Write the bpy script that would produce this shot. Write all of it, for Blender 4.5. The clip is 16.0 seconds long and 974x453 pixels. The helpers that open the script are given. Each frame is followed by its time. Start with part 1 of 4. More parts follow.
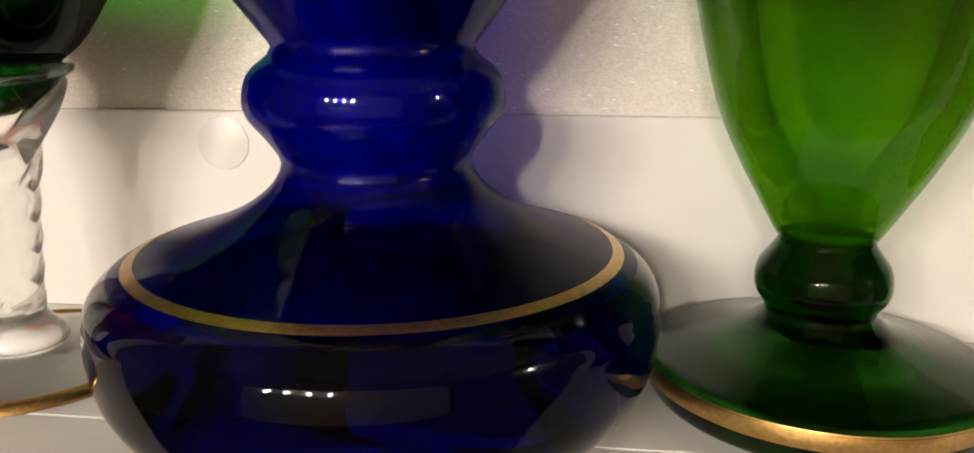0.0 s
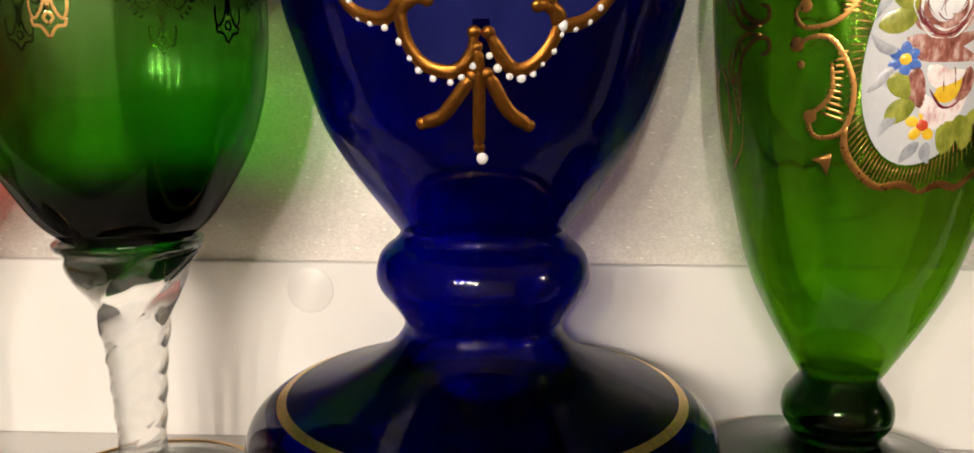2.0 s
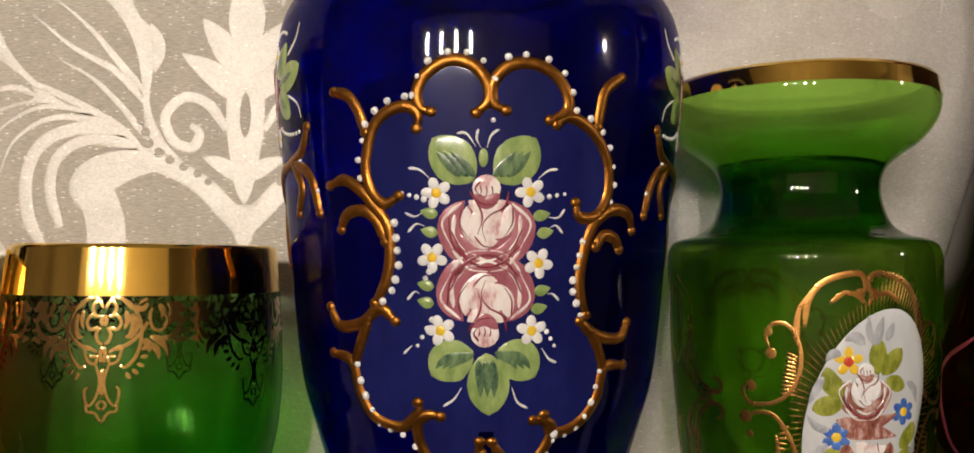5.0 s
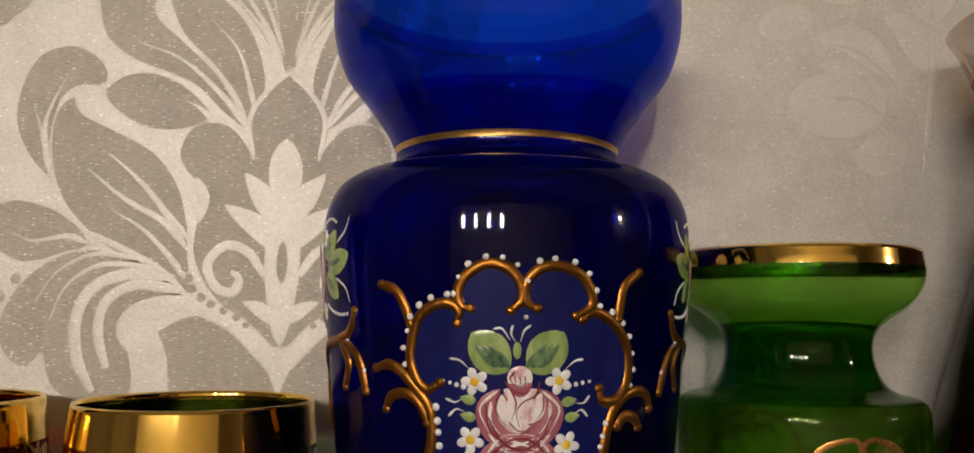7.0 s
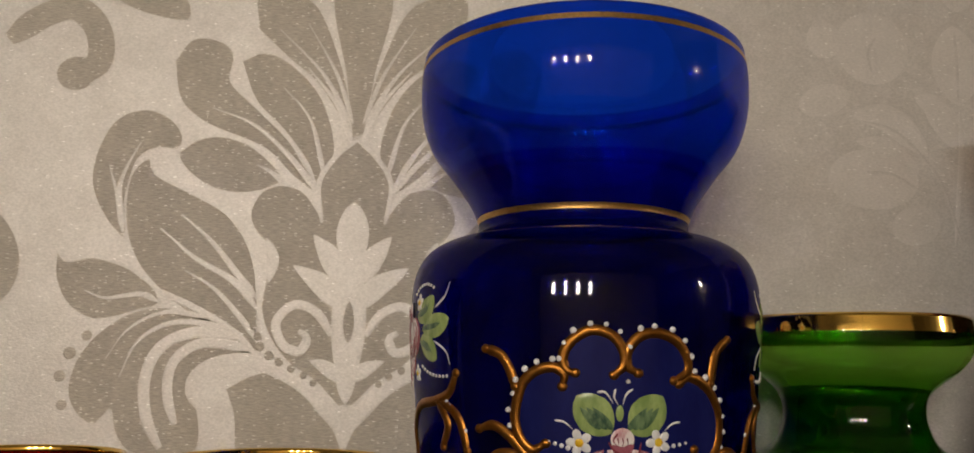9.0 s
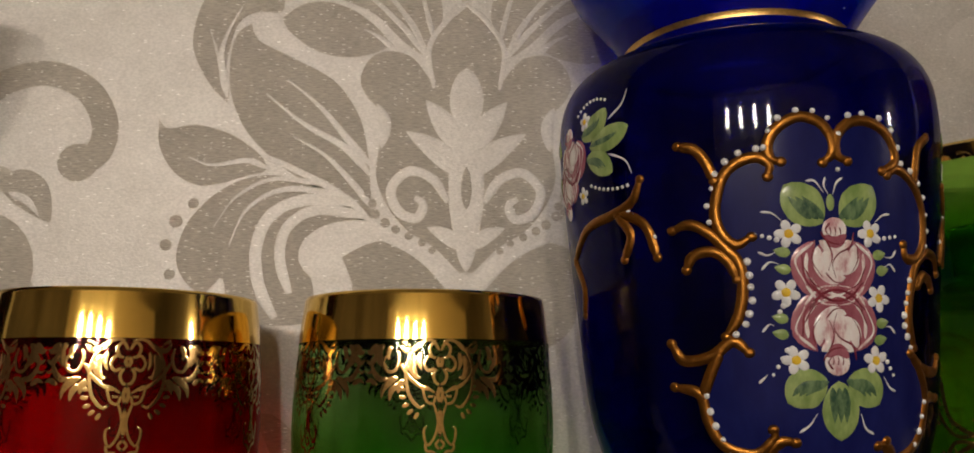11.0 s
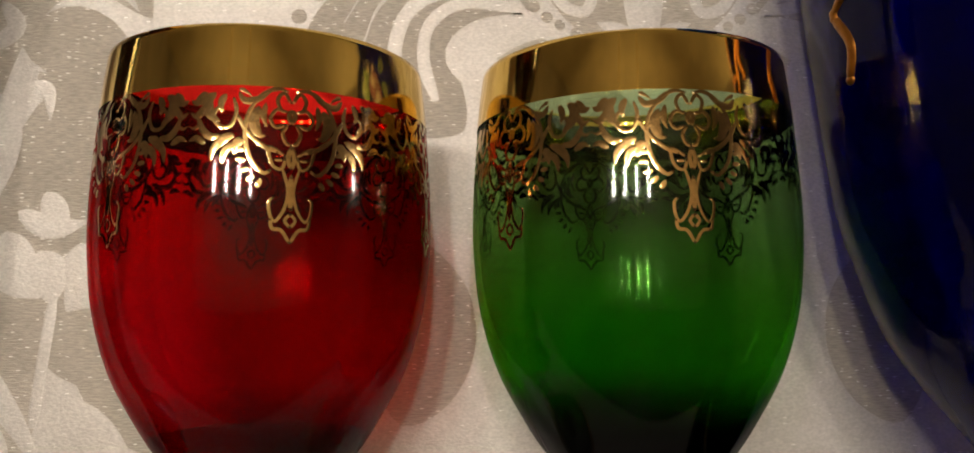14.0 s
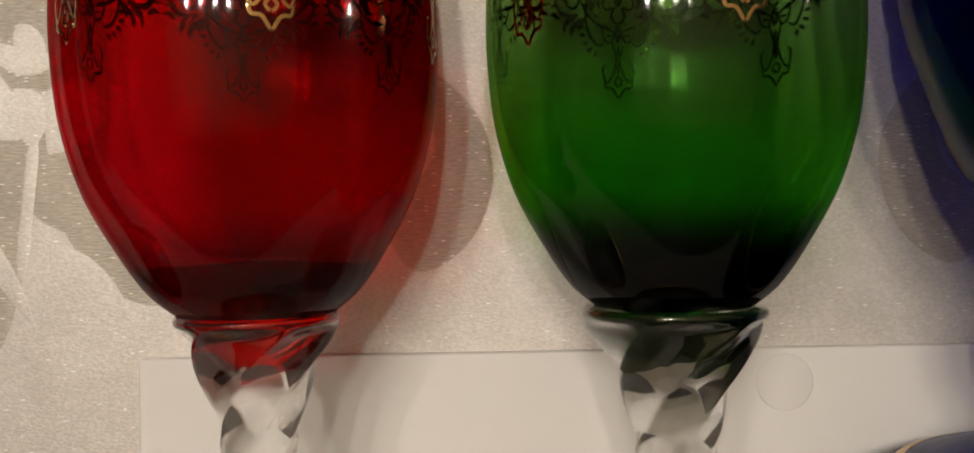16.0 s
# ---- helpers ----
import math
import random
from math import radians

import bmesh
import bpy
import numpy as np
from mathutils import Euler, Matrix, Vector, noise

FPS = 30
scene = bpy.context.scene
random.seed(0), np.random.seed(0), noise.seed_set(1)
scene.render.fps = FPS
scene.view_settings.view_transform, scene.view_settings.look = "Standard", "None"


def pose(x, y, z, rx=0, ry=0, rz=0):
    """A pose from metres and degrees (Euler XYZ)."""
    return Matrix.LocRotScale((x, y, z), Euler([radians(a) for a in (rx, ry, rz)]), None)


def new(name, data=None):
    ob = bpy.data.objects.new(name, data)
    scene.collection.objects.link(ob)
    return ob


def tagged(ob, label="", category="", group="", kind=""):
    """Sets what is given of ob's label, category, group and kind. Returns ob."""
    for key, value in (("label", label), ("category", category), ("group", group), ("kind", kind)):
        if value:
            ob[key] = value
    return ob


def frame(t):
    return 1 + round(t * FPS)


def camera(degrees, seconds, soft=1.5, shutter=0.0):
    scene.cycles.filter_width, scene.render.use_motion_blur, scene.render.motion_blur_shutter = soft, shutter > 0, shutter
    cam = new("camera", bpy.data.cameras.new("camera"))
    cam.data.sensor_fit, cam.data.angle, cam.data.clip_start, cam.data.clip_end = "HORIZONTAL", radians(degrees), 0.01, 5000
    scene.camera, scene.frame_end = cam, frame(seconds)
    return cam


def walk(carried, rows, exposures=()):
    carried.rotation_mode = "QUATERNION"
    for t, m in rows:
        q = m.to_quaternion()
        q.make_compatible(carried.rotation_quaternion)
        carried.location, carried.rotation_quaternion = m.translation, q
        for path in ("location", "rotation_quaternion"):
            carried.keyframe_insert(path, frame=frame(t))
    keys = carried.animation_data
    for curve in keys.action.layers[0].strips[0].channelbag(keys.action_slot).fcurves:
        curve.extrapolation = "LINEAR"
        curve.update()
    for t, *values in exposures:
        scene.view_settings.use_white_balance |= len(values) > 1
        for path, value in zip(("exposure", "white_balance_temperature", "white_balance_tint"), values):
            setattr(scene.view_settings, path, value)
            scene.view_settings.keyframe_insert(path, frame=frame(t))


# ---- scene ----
cam = camera(60.8, 16.0, soft=1.7)
# seconds, x, y, z, turns about x, y, z
PATH = [
    (0.0, 0.0065, 0.0027, 0.0891, 75.65, 0.01, 6.86),
    (0.5, -0.0059, -0.0090, 0.0935, 76.71, -0.22, 5.75),
    (1.0, -0.0156, -0.0204, 0.1015, 77.84, -0.24, 4.56),
    (1.5, -0.0236, -0.0297, 0.1099, 79.46, -0.21, 3.48),
    (2.0, -0.0284, -0.0356, 0.1174, 80.96, -0.14, 2.44),
    (2.5, -0.0329, -0.0443, 0.1268, 83.02, -0.24, 1.58),
    (3.0, -0.0368, -0.0476, 0.1367, 85.16, -0.35, 1.02),
    (3.5, -0.0374, -0.0503, 0.1448, 87.28, -0.26, 0.55),
    (4.0, -0.0401, -0.0514, 0.1527, 89.16, -0.22, -0.25),
    (4.5, -0.0385, -0.0576, 0.1622, 90.96, -0.22, -0.70),
    (7.0, -0.0498, -0.0892, 0.2015, 96.66, -0.55, -1.22),
    (7.5, -0.0531, -0.0979, 0.2094, 97.67, -0.74, -1.59),
    (8.0, -0.0633, -0.1059, 0.2152, 98.78, -0.92, -2.12),
    (10.5, -0.1238, -0.0845, 0.1628, 100.92, -0.43, -4.17),
    (11.0, -0.1396, -0.0755, 0.1496, 100.81, 0.03, -4.40),
    (11.5, -0.1527, -0.0675, 0.1401, 100.54, 0.31, -4.29),
    (12.0, -0.1699, -0.0623, 0.1336, 100.04, 0.41, -3.97),
    (12.5, -0.1768, -0.0535, 0.1257, 99.51, 0.31, -3.35),
    (13.0, -0.1801, -0.0446, 0.1197, 98.69, 0.11, -3.13),
    (13.5, -0.1820, -0.0286, 0.1153, 97.90, 0.05, -2.68),
    (14.0, -0.1833, -0.0148, 0.1126, 96.99, 0.20, -2.14),
    (14.5, -0.1830, -0.0048, 0.1077, 95.76, 0.31, -1.64),
    (15.0, -0.1813, 0.0008, 0.1027, 94.25, 0.59, -1.23),
    (15.5, -0.1821, 0.0065, 0.0972, 92.46, 0.86, -0.87),
    (16.0, -0.1816, 0.0086, 0.0933, 90.69, 0.96, -0.64),
]
EXPOSURES = [(0.0, 0.42), (2.5, 0.40), (3.5, 0.36), (4.5, 0.08), (7.0, -0.56), (8.0, -0.75), (10.5, -0.97), (12.5, -0.70), (13.5, -0.55), (14.5, -0.24), (16.0, -0.32)]
walk(cam, [(t, pose(x, y, z, rx, ry, rz)) for t, x, y, z, rx, ry, rz in PATH], EXPOSURES)

# ---- light: a room at night, lit by a row of four hanging lamps and one small lamp ----
LAMP = 262.0
LAMP_COLOUR = (1.0, 0.895, 0.785, 1)
world = bpy.data.worlds.new("world")
scene.world = world
world.use_nodes = True
world.node_tree.nodes["Background"].inputs[0].default_value = (1.0, 0.85, 0.7, 1)
world.node_tree.nodes["Background"].inputs[1].default_value = 0.02

WALL_Y = 0.238


# ---- node helpers ----
def material(name):
    m = bpy.data.materials.new(name)
    m.use_nodes = True
    nt = m.node_tree
    return m, nt, nt.nodes["Principled BSDF"], nt.nodes["Material Output"]


def node(nt, kind, **values):
    n = nt.nodes.new(kind)
    for k, v in values.items():
        n.inputs[k.replace("_", " ")].default_value = v
    return n


def ramp(nt, source, stops):
    r = nt.nodes.new("ShaderNodeValToRGB")
    while len(r.color_ramp.elements) < len(stops):
        r.color_ramp.elements.new(0.5)
    for e, (p, c) in zip(r.color_ramp.elements, stops):
        e.position, e.color = p, (*c, 1) if len(c) == 3 else c
    nt.links.new(source, r.inputs[0])
    return r


def coords(nt, scale=(1, 1, 1)):
    c = nt.nodes.new("ShaderNodeTexCoord")
    mp = nt.nodes.new("ShaderNodeMapping")
    mp.inputs["Scale"].default_value = scale
    nt.links.new(c.outputs["Object"], mp.inputs[0])
    return mp.outputs[0]


def bump(nt, bsdf, height, strength, distance):
    b = node(nt, "ShaderNodeBump", Strength=strength, Distance=distance)
    nt.links.new(height, b.inputs["Height"])
    nt.links.new(b.outputs[0], bsdf.inputs["Normal"])
    return b


def thin_glass(name, colour, edge=0.85, rough=0.075, bend=0.0, deep=None, gloss=0.032, mottle=0.89, heel=None):
    """Blown glass wall: coloured, clear, with a glancing gloss; deep and heel give lower, darker tints by height."""
    m, nt, p, out = material(name)
    nt.nodes.remove(p)
    lw = node(nt, "ShaderNodeLayerWeight", Blend=0.5)
    pw = nt.nodes.new("ShaderNodeMath")
    pw.operation = "POWER"
    pw.inputs[1].default_value = 5.0
    ma = nt.nodes.new("ShaderNodeMath")
    ma.operation = "MULTIPLY_ADD"
    ma.inputs[1].default_value, ma.inputs[2].default_value = edge, gloss
    nt.links.new(lw.outputs["Facing"], pw.inputs[0])
    nt.links.new(pw.outputs[0], ma.inputs[0])
    co = coords(nt, (1, 1, 0.3))
    n = node(nt, "ShaderNodeTexNoise", Scale=60.0, Detail=4.0)
    nt.links.new(co, n.inputs["Vector"])
    # mottle: uneven glass, plus reflected upright streaks put into the tint
    low = tuple(c * mottle for c in colour)
    r = ramp(nt, n.outputs[0], [(0.35, low), (0.65, colour)])
    tint = r.outputs[0]
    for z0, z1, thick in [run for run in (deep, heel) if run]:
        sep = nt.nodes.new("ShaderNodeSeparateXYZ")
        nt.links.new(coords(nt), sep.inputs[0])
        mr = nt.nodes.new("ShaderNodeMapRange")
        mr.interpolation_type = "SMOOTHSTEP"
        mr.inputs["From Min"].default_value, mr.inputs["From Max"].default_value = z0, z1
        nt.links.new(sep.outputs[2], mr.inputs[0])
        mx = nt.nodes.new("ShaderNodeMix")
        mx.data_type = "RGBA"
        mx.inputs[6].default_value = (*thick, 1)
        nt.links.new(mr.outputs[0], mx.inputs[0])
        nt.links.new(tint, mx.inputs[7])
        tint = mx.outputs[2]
    tr = nt.nodes.new("ShaderNodeBsdfTransparent")
    nt.links.new(tint, tr.inputs[0])
    gl = nt.nodes.new("ShaderNodeBsdfAnisotropic")
    gl.inputs["Roughness"].default_value = rough
    b = node(nt, "ShaderNodeBump", Strength=0.015, Distance=0.001)
    nt.links.new(n.outputs[0], b.inputs["Height"])
    nt.links.new(b.outputs[0], gl.inputs["Normal"])
    through_glass = tr.outputs[0]
    if bend:
        rf = nt.nodes.new("ShaderNodeBsdfRefraction")
        rf.inputs["IOR"].default_value, rf.inputs["Roughness"].default_value = 1.5, 0.01
        nt.links.new(tint, rf.inputs[0])
        nt.links.new(b.outputs[0], rf.inputs["Normal"])
        part_bent = nt.nodes.new("ShaderNodeMixShader")
        part_bent.inputs[0].default_value = bend
        nt.links.new(tr.outputs[0], part_bent.inputs[1])
        nt.links.new(rf.outputs[0], part_bent.inputs[2])
        through_glass = part_bent.outputs[0]
    mix = nt.nodes.new("ShaderNodeMixShader")
    nt.links.new(ma.outputs[0], mix.inputs[0])
    nt.links.new(through_glass, mix.inputs[1])
    nt.links.new(gl.outputs[0], mix.inputs[2])
    nt.links.new(mix.outputs[0], out.inputs[0])
    return m


def thick_glass(name, colour, clear=0.0, ior=1.5, gloss=0.5, wavy=0.06, coat=0.2):
    """Solid glass that bends the light."""
    m, nt, p, out = material(name)
    p.inputs["Base Color"].default_value = (*colour, 1)
    p.inputs["Transmission Weight"].default_value = 1.0
    p.inputs["Roughness"].default_value = 0.0
    p.inputs["IOR"].default_value = ior
    p.inputs["Specular IOR Level"].default_value = gloss
    p.inputs["Coat Weight"].default_value = coat
    p.inputs["Coat Roughness"].default_value = 0.075
    co = coords(nt)
    n = node(nt, "ShaderNodeTexNoise", Scale=120.0, Detail=2.0)
    nt.links.new(co, n.inputs["Vector"])
    bump(nt, p, n.outputs[0], wavy, 0.001)
    if clear:
        tr = nt.nodes.new("ShaderNodeBsdfTransparent")
        tr.inputs[0].default_value = (*colour, 1)
        mix = nt.nodes.new("ShaderNodeMixShader")
        mix.inputs[0].default_value = clear
        nt.links.new(p.outputs[0], mix.inputs[1])
        nt.links.new(tr.outputs[0], mix.inputs[2])
        nt.links.new(mix.outputs[0], out.inputs[0])
    return m


def gold(name, colour, rough, relief=0.1, scale=700.0, wear=0.0, low=0.7):
    m, nt, p, out = material(name)
    p.inputs["Metallic"].default_value = 1.0
    co = coords(nt)
    n = node(nt, "ShaderNodeTexNoise", Scale=scale, Detail=4.0)
    nt.links.new(co, n.inputs["Vector"])
    r = ramp(nt, n.outputs[0], [(0.3, tuple(c * low for c in colour)), (0.7, colour)])
    nt.links.new(r.outputs[0], p.inputs["Base Color"])
    rr = ramp(nt, n.outputs[0], [(0.3, (rough + 0.15 * wear,) * 3), (0.7, (rough,) * 3)])
    nt.links.new(rr.outputs[0], p.inputs["Roughness"])
    bump(nt, p, n.outputs[0], relief, 0.0004)
    return m


def enamel(name, colours, rough=0.22, scale=260.0):
    """Brushed glass paint: streaks between two or three tones."""
    m, nt, p, out = material(name)
    co = coords(nt, (1, 1, 0.45))
    n = node(nt, "ShaderNodeTexNoise", Scale=scale, Detail=5.0, Roughness=0.65)
    nt.links.new(co, n.inputs["Vector"])
    k = len(colours) - 1
    stops = [(0.36 + 0.28 * i / max(k, 1), c) for i, c in enumerate(colours)]
    r = ramp(nt, n.outputs[0], stops)
    nt.links.new(r.outputs[0], p.inputs["Base Color"])
    p.inputs["Roughness"].default_value = rough
    p.inputs["Coat Weight"].default_value = 0.3
    bump(nt, p, n.outputs[0], 0.25, 0.0004)
    return m


def plaster(name, a, b, rough=0.7, scale=30.0, fine=400.0, relief=0.1):
    m, nt, p, out = material(name)
    co = coords(nt)
    n = node(nt, "ShaderNodeTexNoise", Scale=scale, Detail=5.0)
    f = node(nt, "ShaderNodeTexNoise", Scale=fine, Detail=3.0)
    nt.links.new(co, n.inputs["Vector"])
    nt.links.new(co, f.inputs["Vector"])
    r = ramp(nt, n.outputs[0], [(0.3, a), (0.7, b)])
    nt.links.new(r.outputs[0], p.inputs["Base Color"])
    p.inputs["Roughness"].default_value = rough
    bump(nt, p, f.outputs[0], relief, 0.0005)
    return m


def wallpaper(name, a, b, metal, rough, glitter, relief, weave=(330, 330, 2300)):
    """Embossed vinyl paper: fine level ribs shaded in colour, mottling, sparse glitter flakes with white glints painted
    in.
    """
    m, nt, p, out = material(name)
    mottle = node(nt, "ShaderNodeTexNoise", Scale=55.0, Detail=6.0, Roughness=0.7)
    nt.links.new(coords(nt), mottle.inputs["Vector"])
    r = ramp(nt, mottle.outputs[0], [(0.32, a), (0.68, b)])
    ribs = node(nt, "ShaderNodeTexNoise", Scale=1.0, Detail=3.0, Roughness=0.6)
    nt.links.new(coords(nt, weave), ribs.inputs["Vector"])
    cells = node(nt, "ShaderNodeTexVoronoi", Scale=1.0)
    nt.links.new(coords(nt, (430, 430, 2300)), cells.inputs["Vector"])
    sep = nt.nodes.new("ShaderNodeSeparateColor")
    nt.links.new(cells.outputs["Color"], sep.inputs[0])
    pick = nt.nodes.new("ShaderNodeMath")
    pick.operation = "GREATER_THAN"
    pick.inputs[1].default_value = 1.0 - glitter
    nt.links.new(sep.outputs[0], pick.inputs[0])
    near = nt.nodes.new("ShaderNodeMath")
    near.operation = "LESS_THAN"
    near.inputs[1].default_value = 0.31
    nt.links.new(cells.outputs["Distance"], near.inputs[0])
    both = nt.nodes.new("ShaderNodeMath")
    both.operation = "MULTIPLY"
    nt.links.new(pick.outputs[0], both.inputs[0])
    nt.links.new(near.outputs[0], both.inputs[1])
    mix = nt.nodes.new("ShaderNodeMix")
    mix.data_type = "RGBA"
    nt.links.new(both.outputs[0], mix.inputs[0])
    # light and shade of the rib relief, multiplied into the base colour
    lines = ramp(nt, ribs.outputs[0], [(0.36, (1 - 0.42 * relief,) * 3), (0.66, (1 + 0.35 * relief,) * 3)])
    ribbed = nt.nodes.new("ShaderNodeMix")
    ribbed.data_type, ribbed.blend_type = "RGBA", "MULTIPLY"
    ribbed.inputs[0].default_value = 1.0
    nt.links.new(r.outputs[0], ribbed.inputs[6])
    nt.links.new(lines.outputs[0], ribbed.inputs[7])
    nt.links.new(ribbed.outputs[2], mix.inputs[6])
    # near-white colour stands in for the sparkle of the flakes
    mix.inputs[7].default_value = (1.0, 0.98, 0.94, 1)
    nt.links.new(mix.outputs[2], p.inputs["Base Color"])
    met = nt.nodes.new("ShaderNodeMath")
    met.operation = "MAXIMUM"
    met.inputs[1].default_value = metal
    half = nt.nodes.new("ShaderNodeMath")
    half.operation = "MULTIPLY"
    half.inputs[1].default_value = 0.4
    nt.links.new(both.outputs[0], half.inputs[0])
    nt.links.new(half.outputs[0], met.inputs[0])
    nt.links.new(met.outputs[0], p.inputs["Metallic"])
    p.inputs["Roughness"].default_value = rough
    bump(nt, p, ribs.outputs[0], relief, 0.0006)
    return m


COBALT = thin_glass("cobalt_glass", (0.0025, 0.058, 0.81), bend=0.3, deep=(0.243, 0.266, (0.0008, 0.010, 0.50)), gloss=0.022, edge=0.5, rough=0.05)
COBALT_SOLID = thick_glass("cobalt_solid", (0.0005, 0.0008, 0.03), gloss=0.3, ior=1.2, coat=0.15)
# Light lost in the thicker heel glass is put into the bowl tint.
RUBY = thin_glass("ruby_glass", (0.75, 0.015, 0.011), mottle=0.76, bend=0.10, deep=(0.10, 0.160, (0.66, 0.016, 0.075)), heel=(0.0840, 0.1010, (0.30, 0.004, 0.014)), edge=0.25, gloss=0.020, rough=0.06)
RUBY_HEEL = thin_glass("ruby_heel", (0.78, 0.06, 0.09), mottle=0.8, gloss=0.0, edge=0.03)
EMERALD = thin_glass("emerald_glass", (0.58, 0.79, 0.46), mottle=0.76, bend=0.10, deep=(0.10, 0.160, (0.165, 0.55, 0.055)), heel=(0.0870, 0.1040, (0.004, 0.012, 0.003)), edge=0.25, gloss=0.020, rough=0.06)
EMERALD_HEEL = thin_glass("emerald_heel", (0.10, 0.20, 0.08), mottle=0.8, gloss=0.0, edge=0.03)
# Both leaf green tints grow darker downwards.
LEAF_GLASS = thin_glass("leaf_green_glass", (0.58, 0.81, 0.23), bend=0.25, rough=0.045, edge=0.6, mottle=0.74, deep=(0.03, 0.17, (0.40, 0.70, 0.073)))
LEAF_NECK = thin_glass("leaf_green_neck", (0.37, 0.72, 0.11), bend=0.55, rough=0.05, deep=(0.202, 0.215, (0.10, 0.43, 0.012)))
LEAF_SOLID = thick_glass("leaf_green_solid", (0.014, 0.085, 0.008), gloss=0.2, ior=1.22, coat=0.05)
INNER_GLASS = thin_glass("inner_glass_face", (0.99, 0.99, 0.99), mottle=1.0, bend=0.10, edge=0.2, gloss=0.020, rough=0.05)
INNER_BENT = thin_glass("inner_bent_face", (0.98, 0.985, 0.99), mottle=1.0, bend=0.3, edge=0.3, gloss=0.022, rough=0.05)
CRYSTAL = thick_glass("clear_glass", (0.97, 0.98, 0.97), clear=0.08, wavy=0.01, coat=0.8)
CRYSTAL_THIN = thin_glass("clear_glass_disc", (0.975, 0.985, 0.98))
EMERALD_CORE = thin_glass("emerald_core", (0.03, 0.30, 0.03), gloss=0.01, edge=0.1)
RUBY_CORE = thin_glass("ruby_core", (0.88, 0.05, 0.03), gloss=0.01, edge=0.1)
AMBER = thin_glass("amber_glass", (0.085, 0.013, 0.004), bend=0.45, edge=0.4, rough=0.05)
AMBER_LIP = thin_glass("pale_amber_glass", (0.84, 0.74, 0.66))
GOLD_BAND = gold("mirror_gold", (1.0, 0.68, 0.17), 0.08, 0.006, 300.0, 0.0, 0.95)
GOLD_FINE = gold("printed_gold", (0.72, 0.48, 0.20), 0.075, 0.03, 900.0, 0.3)
GOLD_COPPER = gold("copper_gold", (0.66, 0.33, 0.10), 0.24, 0.05, 900.0, 1.0)
GOLD_RAISED = gold("raised_gold", (0.40, 0.165, 0.03), 0.30, 0.5, 500.0, 1.0)
GOLD_LINE = gold("gold_line", (0.72, 0.45, 0.16), 0.33, 0.1, 900.0)
WHITE_ENAMEL = enamel("white_enamel", [(0.72, 0.72, 0.74), (0.88, 0.88, 0.88)])
PINK_ENAMEL = enamel("pink_enamel", [(0.30, 0.075, 0.11), (0.44, 0.16, 0.20)], scale=170.0)
PALE_ENAMEL = enamel("pale_pink_enamel", [(0.58, 0.30, 0.33), (0.84, 0.75, 0.74), (0.88, 0.84, 0.83)], scale=330.0)
WINE_ENAMEL = enamel("wine_enamel", [(0.14, 0.015, 0.03), (0.26, 0.04, 0.06)])
GREEN_ENAMEL = enamel("pale_green_enamel", [(0.20, 0.30, 0.09), (0.36, 0.46, 0.17)])
DARK_GREEN_ENAMEL = enamel("dark_green_enamel", [(0.03, 0.08, 0.05), (0.16, 0.25, 0.12)], scale=500.0)
YELLOW_ENAMEL = enamel("yellow_enamel", [(0.75, 0.45, 0.02), (0.85, 0.62, 0.06)])
RED_ENAMEL = enamel("red_enamel", [(0.6, 0.05, 0.02), (0.7, 0.1, 0.04)])
BLUE_ENAMEL = enamel("blue_enamel", [(0.03, 0.09, 0.40), (0.08, 0.2, 0.6)])
GREY_ENAMEL = enamel("grey_enamel", [(0.26, 0.28, 0.32), (0.50, 0.52, 0.56)])
BROWN_ENAMEL = enamel("brown_enamel", [(0.16, 0.05, 0.035), (0.34, 0.13, 0.10), (0.60, 0.42, 0.38)], scale=420.0)
OLIVE_ENAMEL = enamel("olive_enamel", [(0.16, 0.19, 0.02), (0.36, 0.38, 0.06)], scale=380.0)
OPAL_ENAMEL = enamel("opal_white_enamel", [(0.52, 0.55, 0.58), (0.62, 0.64, 0.66)], scale=90.0)
NAVY_GROUND = enamel("navy_ground", [(0.006, 0.008, 0.075), (0.012, 0.016, 0.11)], rough=0.16, scale=60.0)
NAVY_GROUND.node_tree.nodes["Principled BSDF"].inputs["Coat Weight"].default_value = 0.0
NAVY_GROUND.node_tree.nodes["Principled BSDF"].inputs["Specular IOR Level"].default_value = 0.25
PAPER = wallpaper("pearl_paper", (0.60, 0.565, 0.52), (0.69, 0.655, 0.61), 0.42, 0.52, 0.03, 0.24, (850, 850, 1500))
# Same ink as the grey motif, its sheen at this angle painted paler.
PAPER_SHEEN = wallpaper("sheen_motif", (0.655, 0.62, 0.575), (0.75, 0.71, 0.665), 0.42, 0.5, 0.06, 0.2, (700, 700, 1700))
PAPER_MOTIF = wallpaper("glitter_motif", (0.46, 0.417, 0.352), (0.56, 0.51, 0.435), 0.12, 0.6, 0.10, 0.45)
WHITE_LACQUER = plaster("white_lacquer", (0.74, 0.72, 0.69), (0.80, 0.78, 0.75), 0.35, 12.0, 300.0, 0.04)
# Unseen room surfaces: pale wall for gold reflections, dark rest to cut haze.
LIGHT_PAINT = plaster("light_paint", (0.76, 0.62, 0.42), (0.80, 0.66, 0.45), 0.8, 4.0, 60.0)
ROOM_TONE = plaster("room_tone", (0.10, 0.082, 0.065), (0.14, 0.115, 0.09), 0.8, 4.0, 60.0)
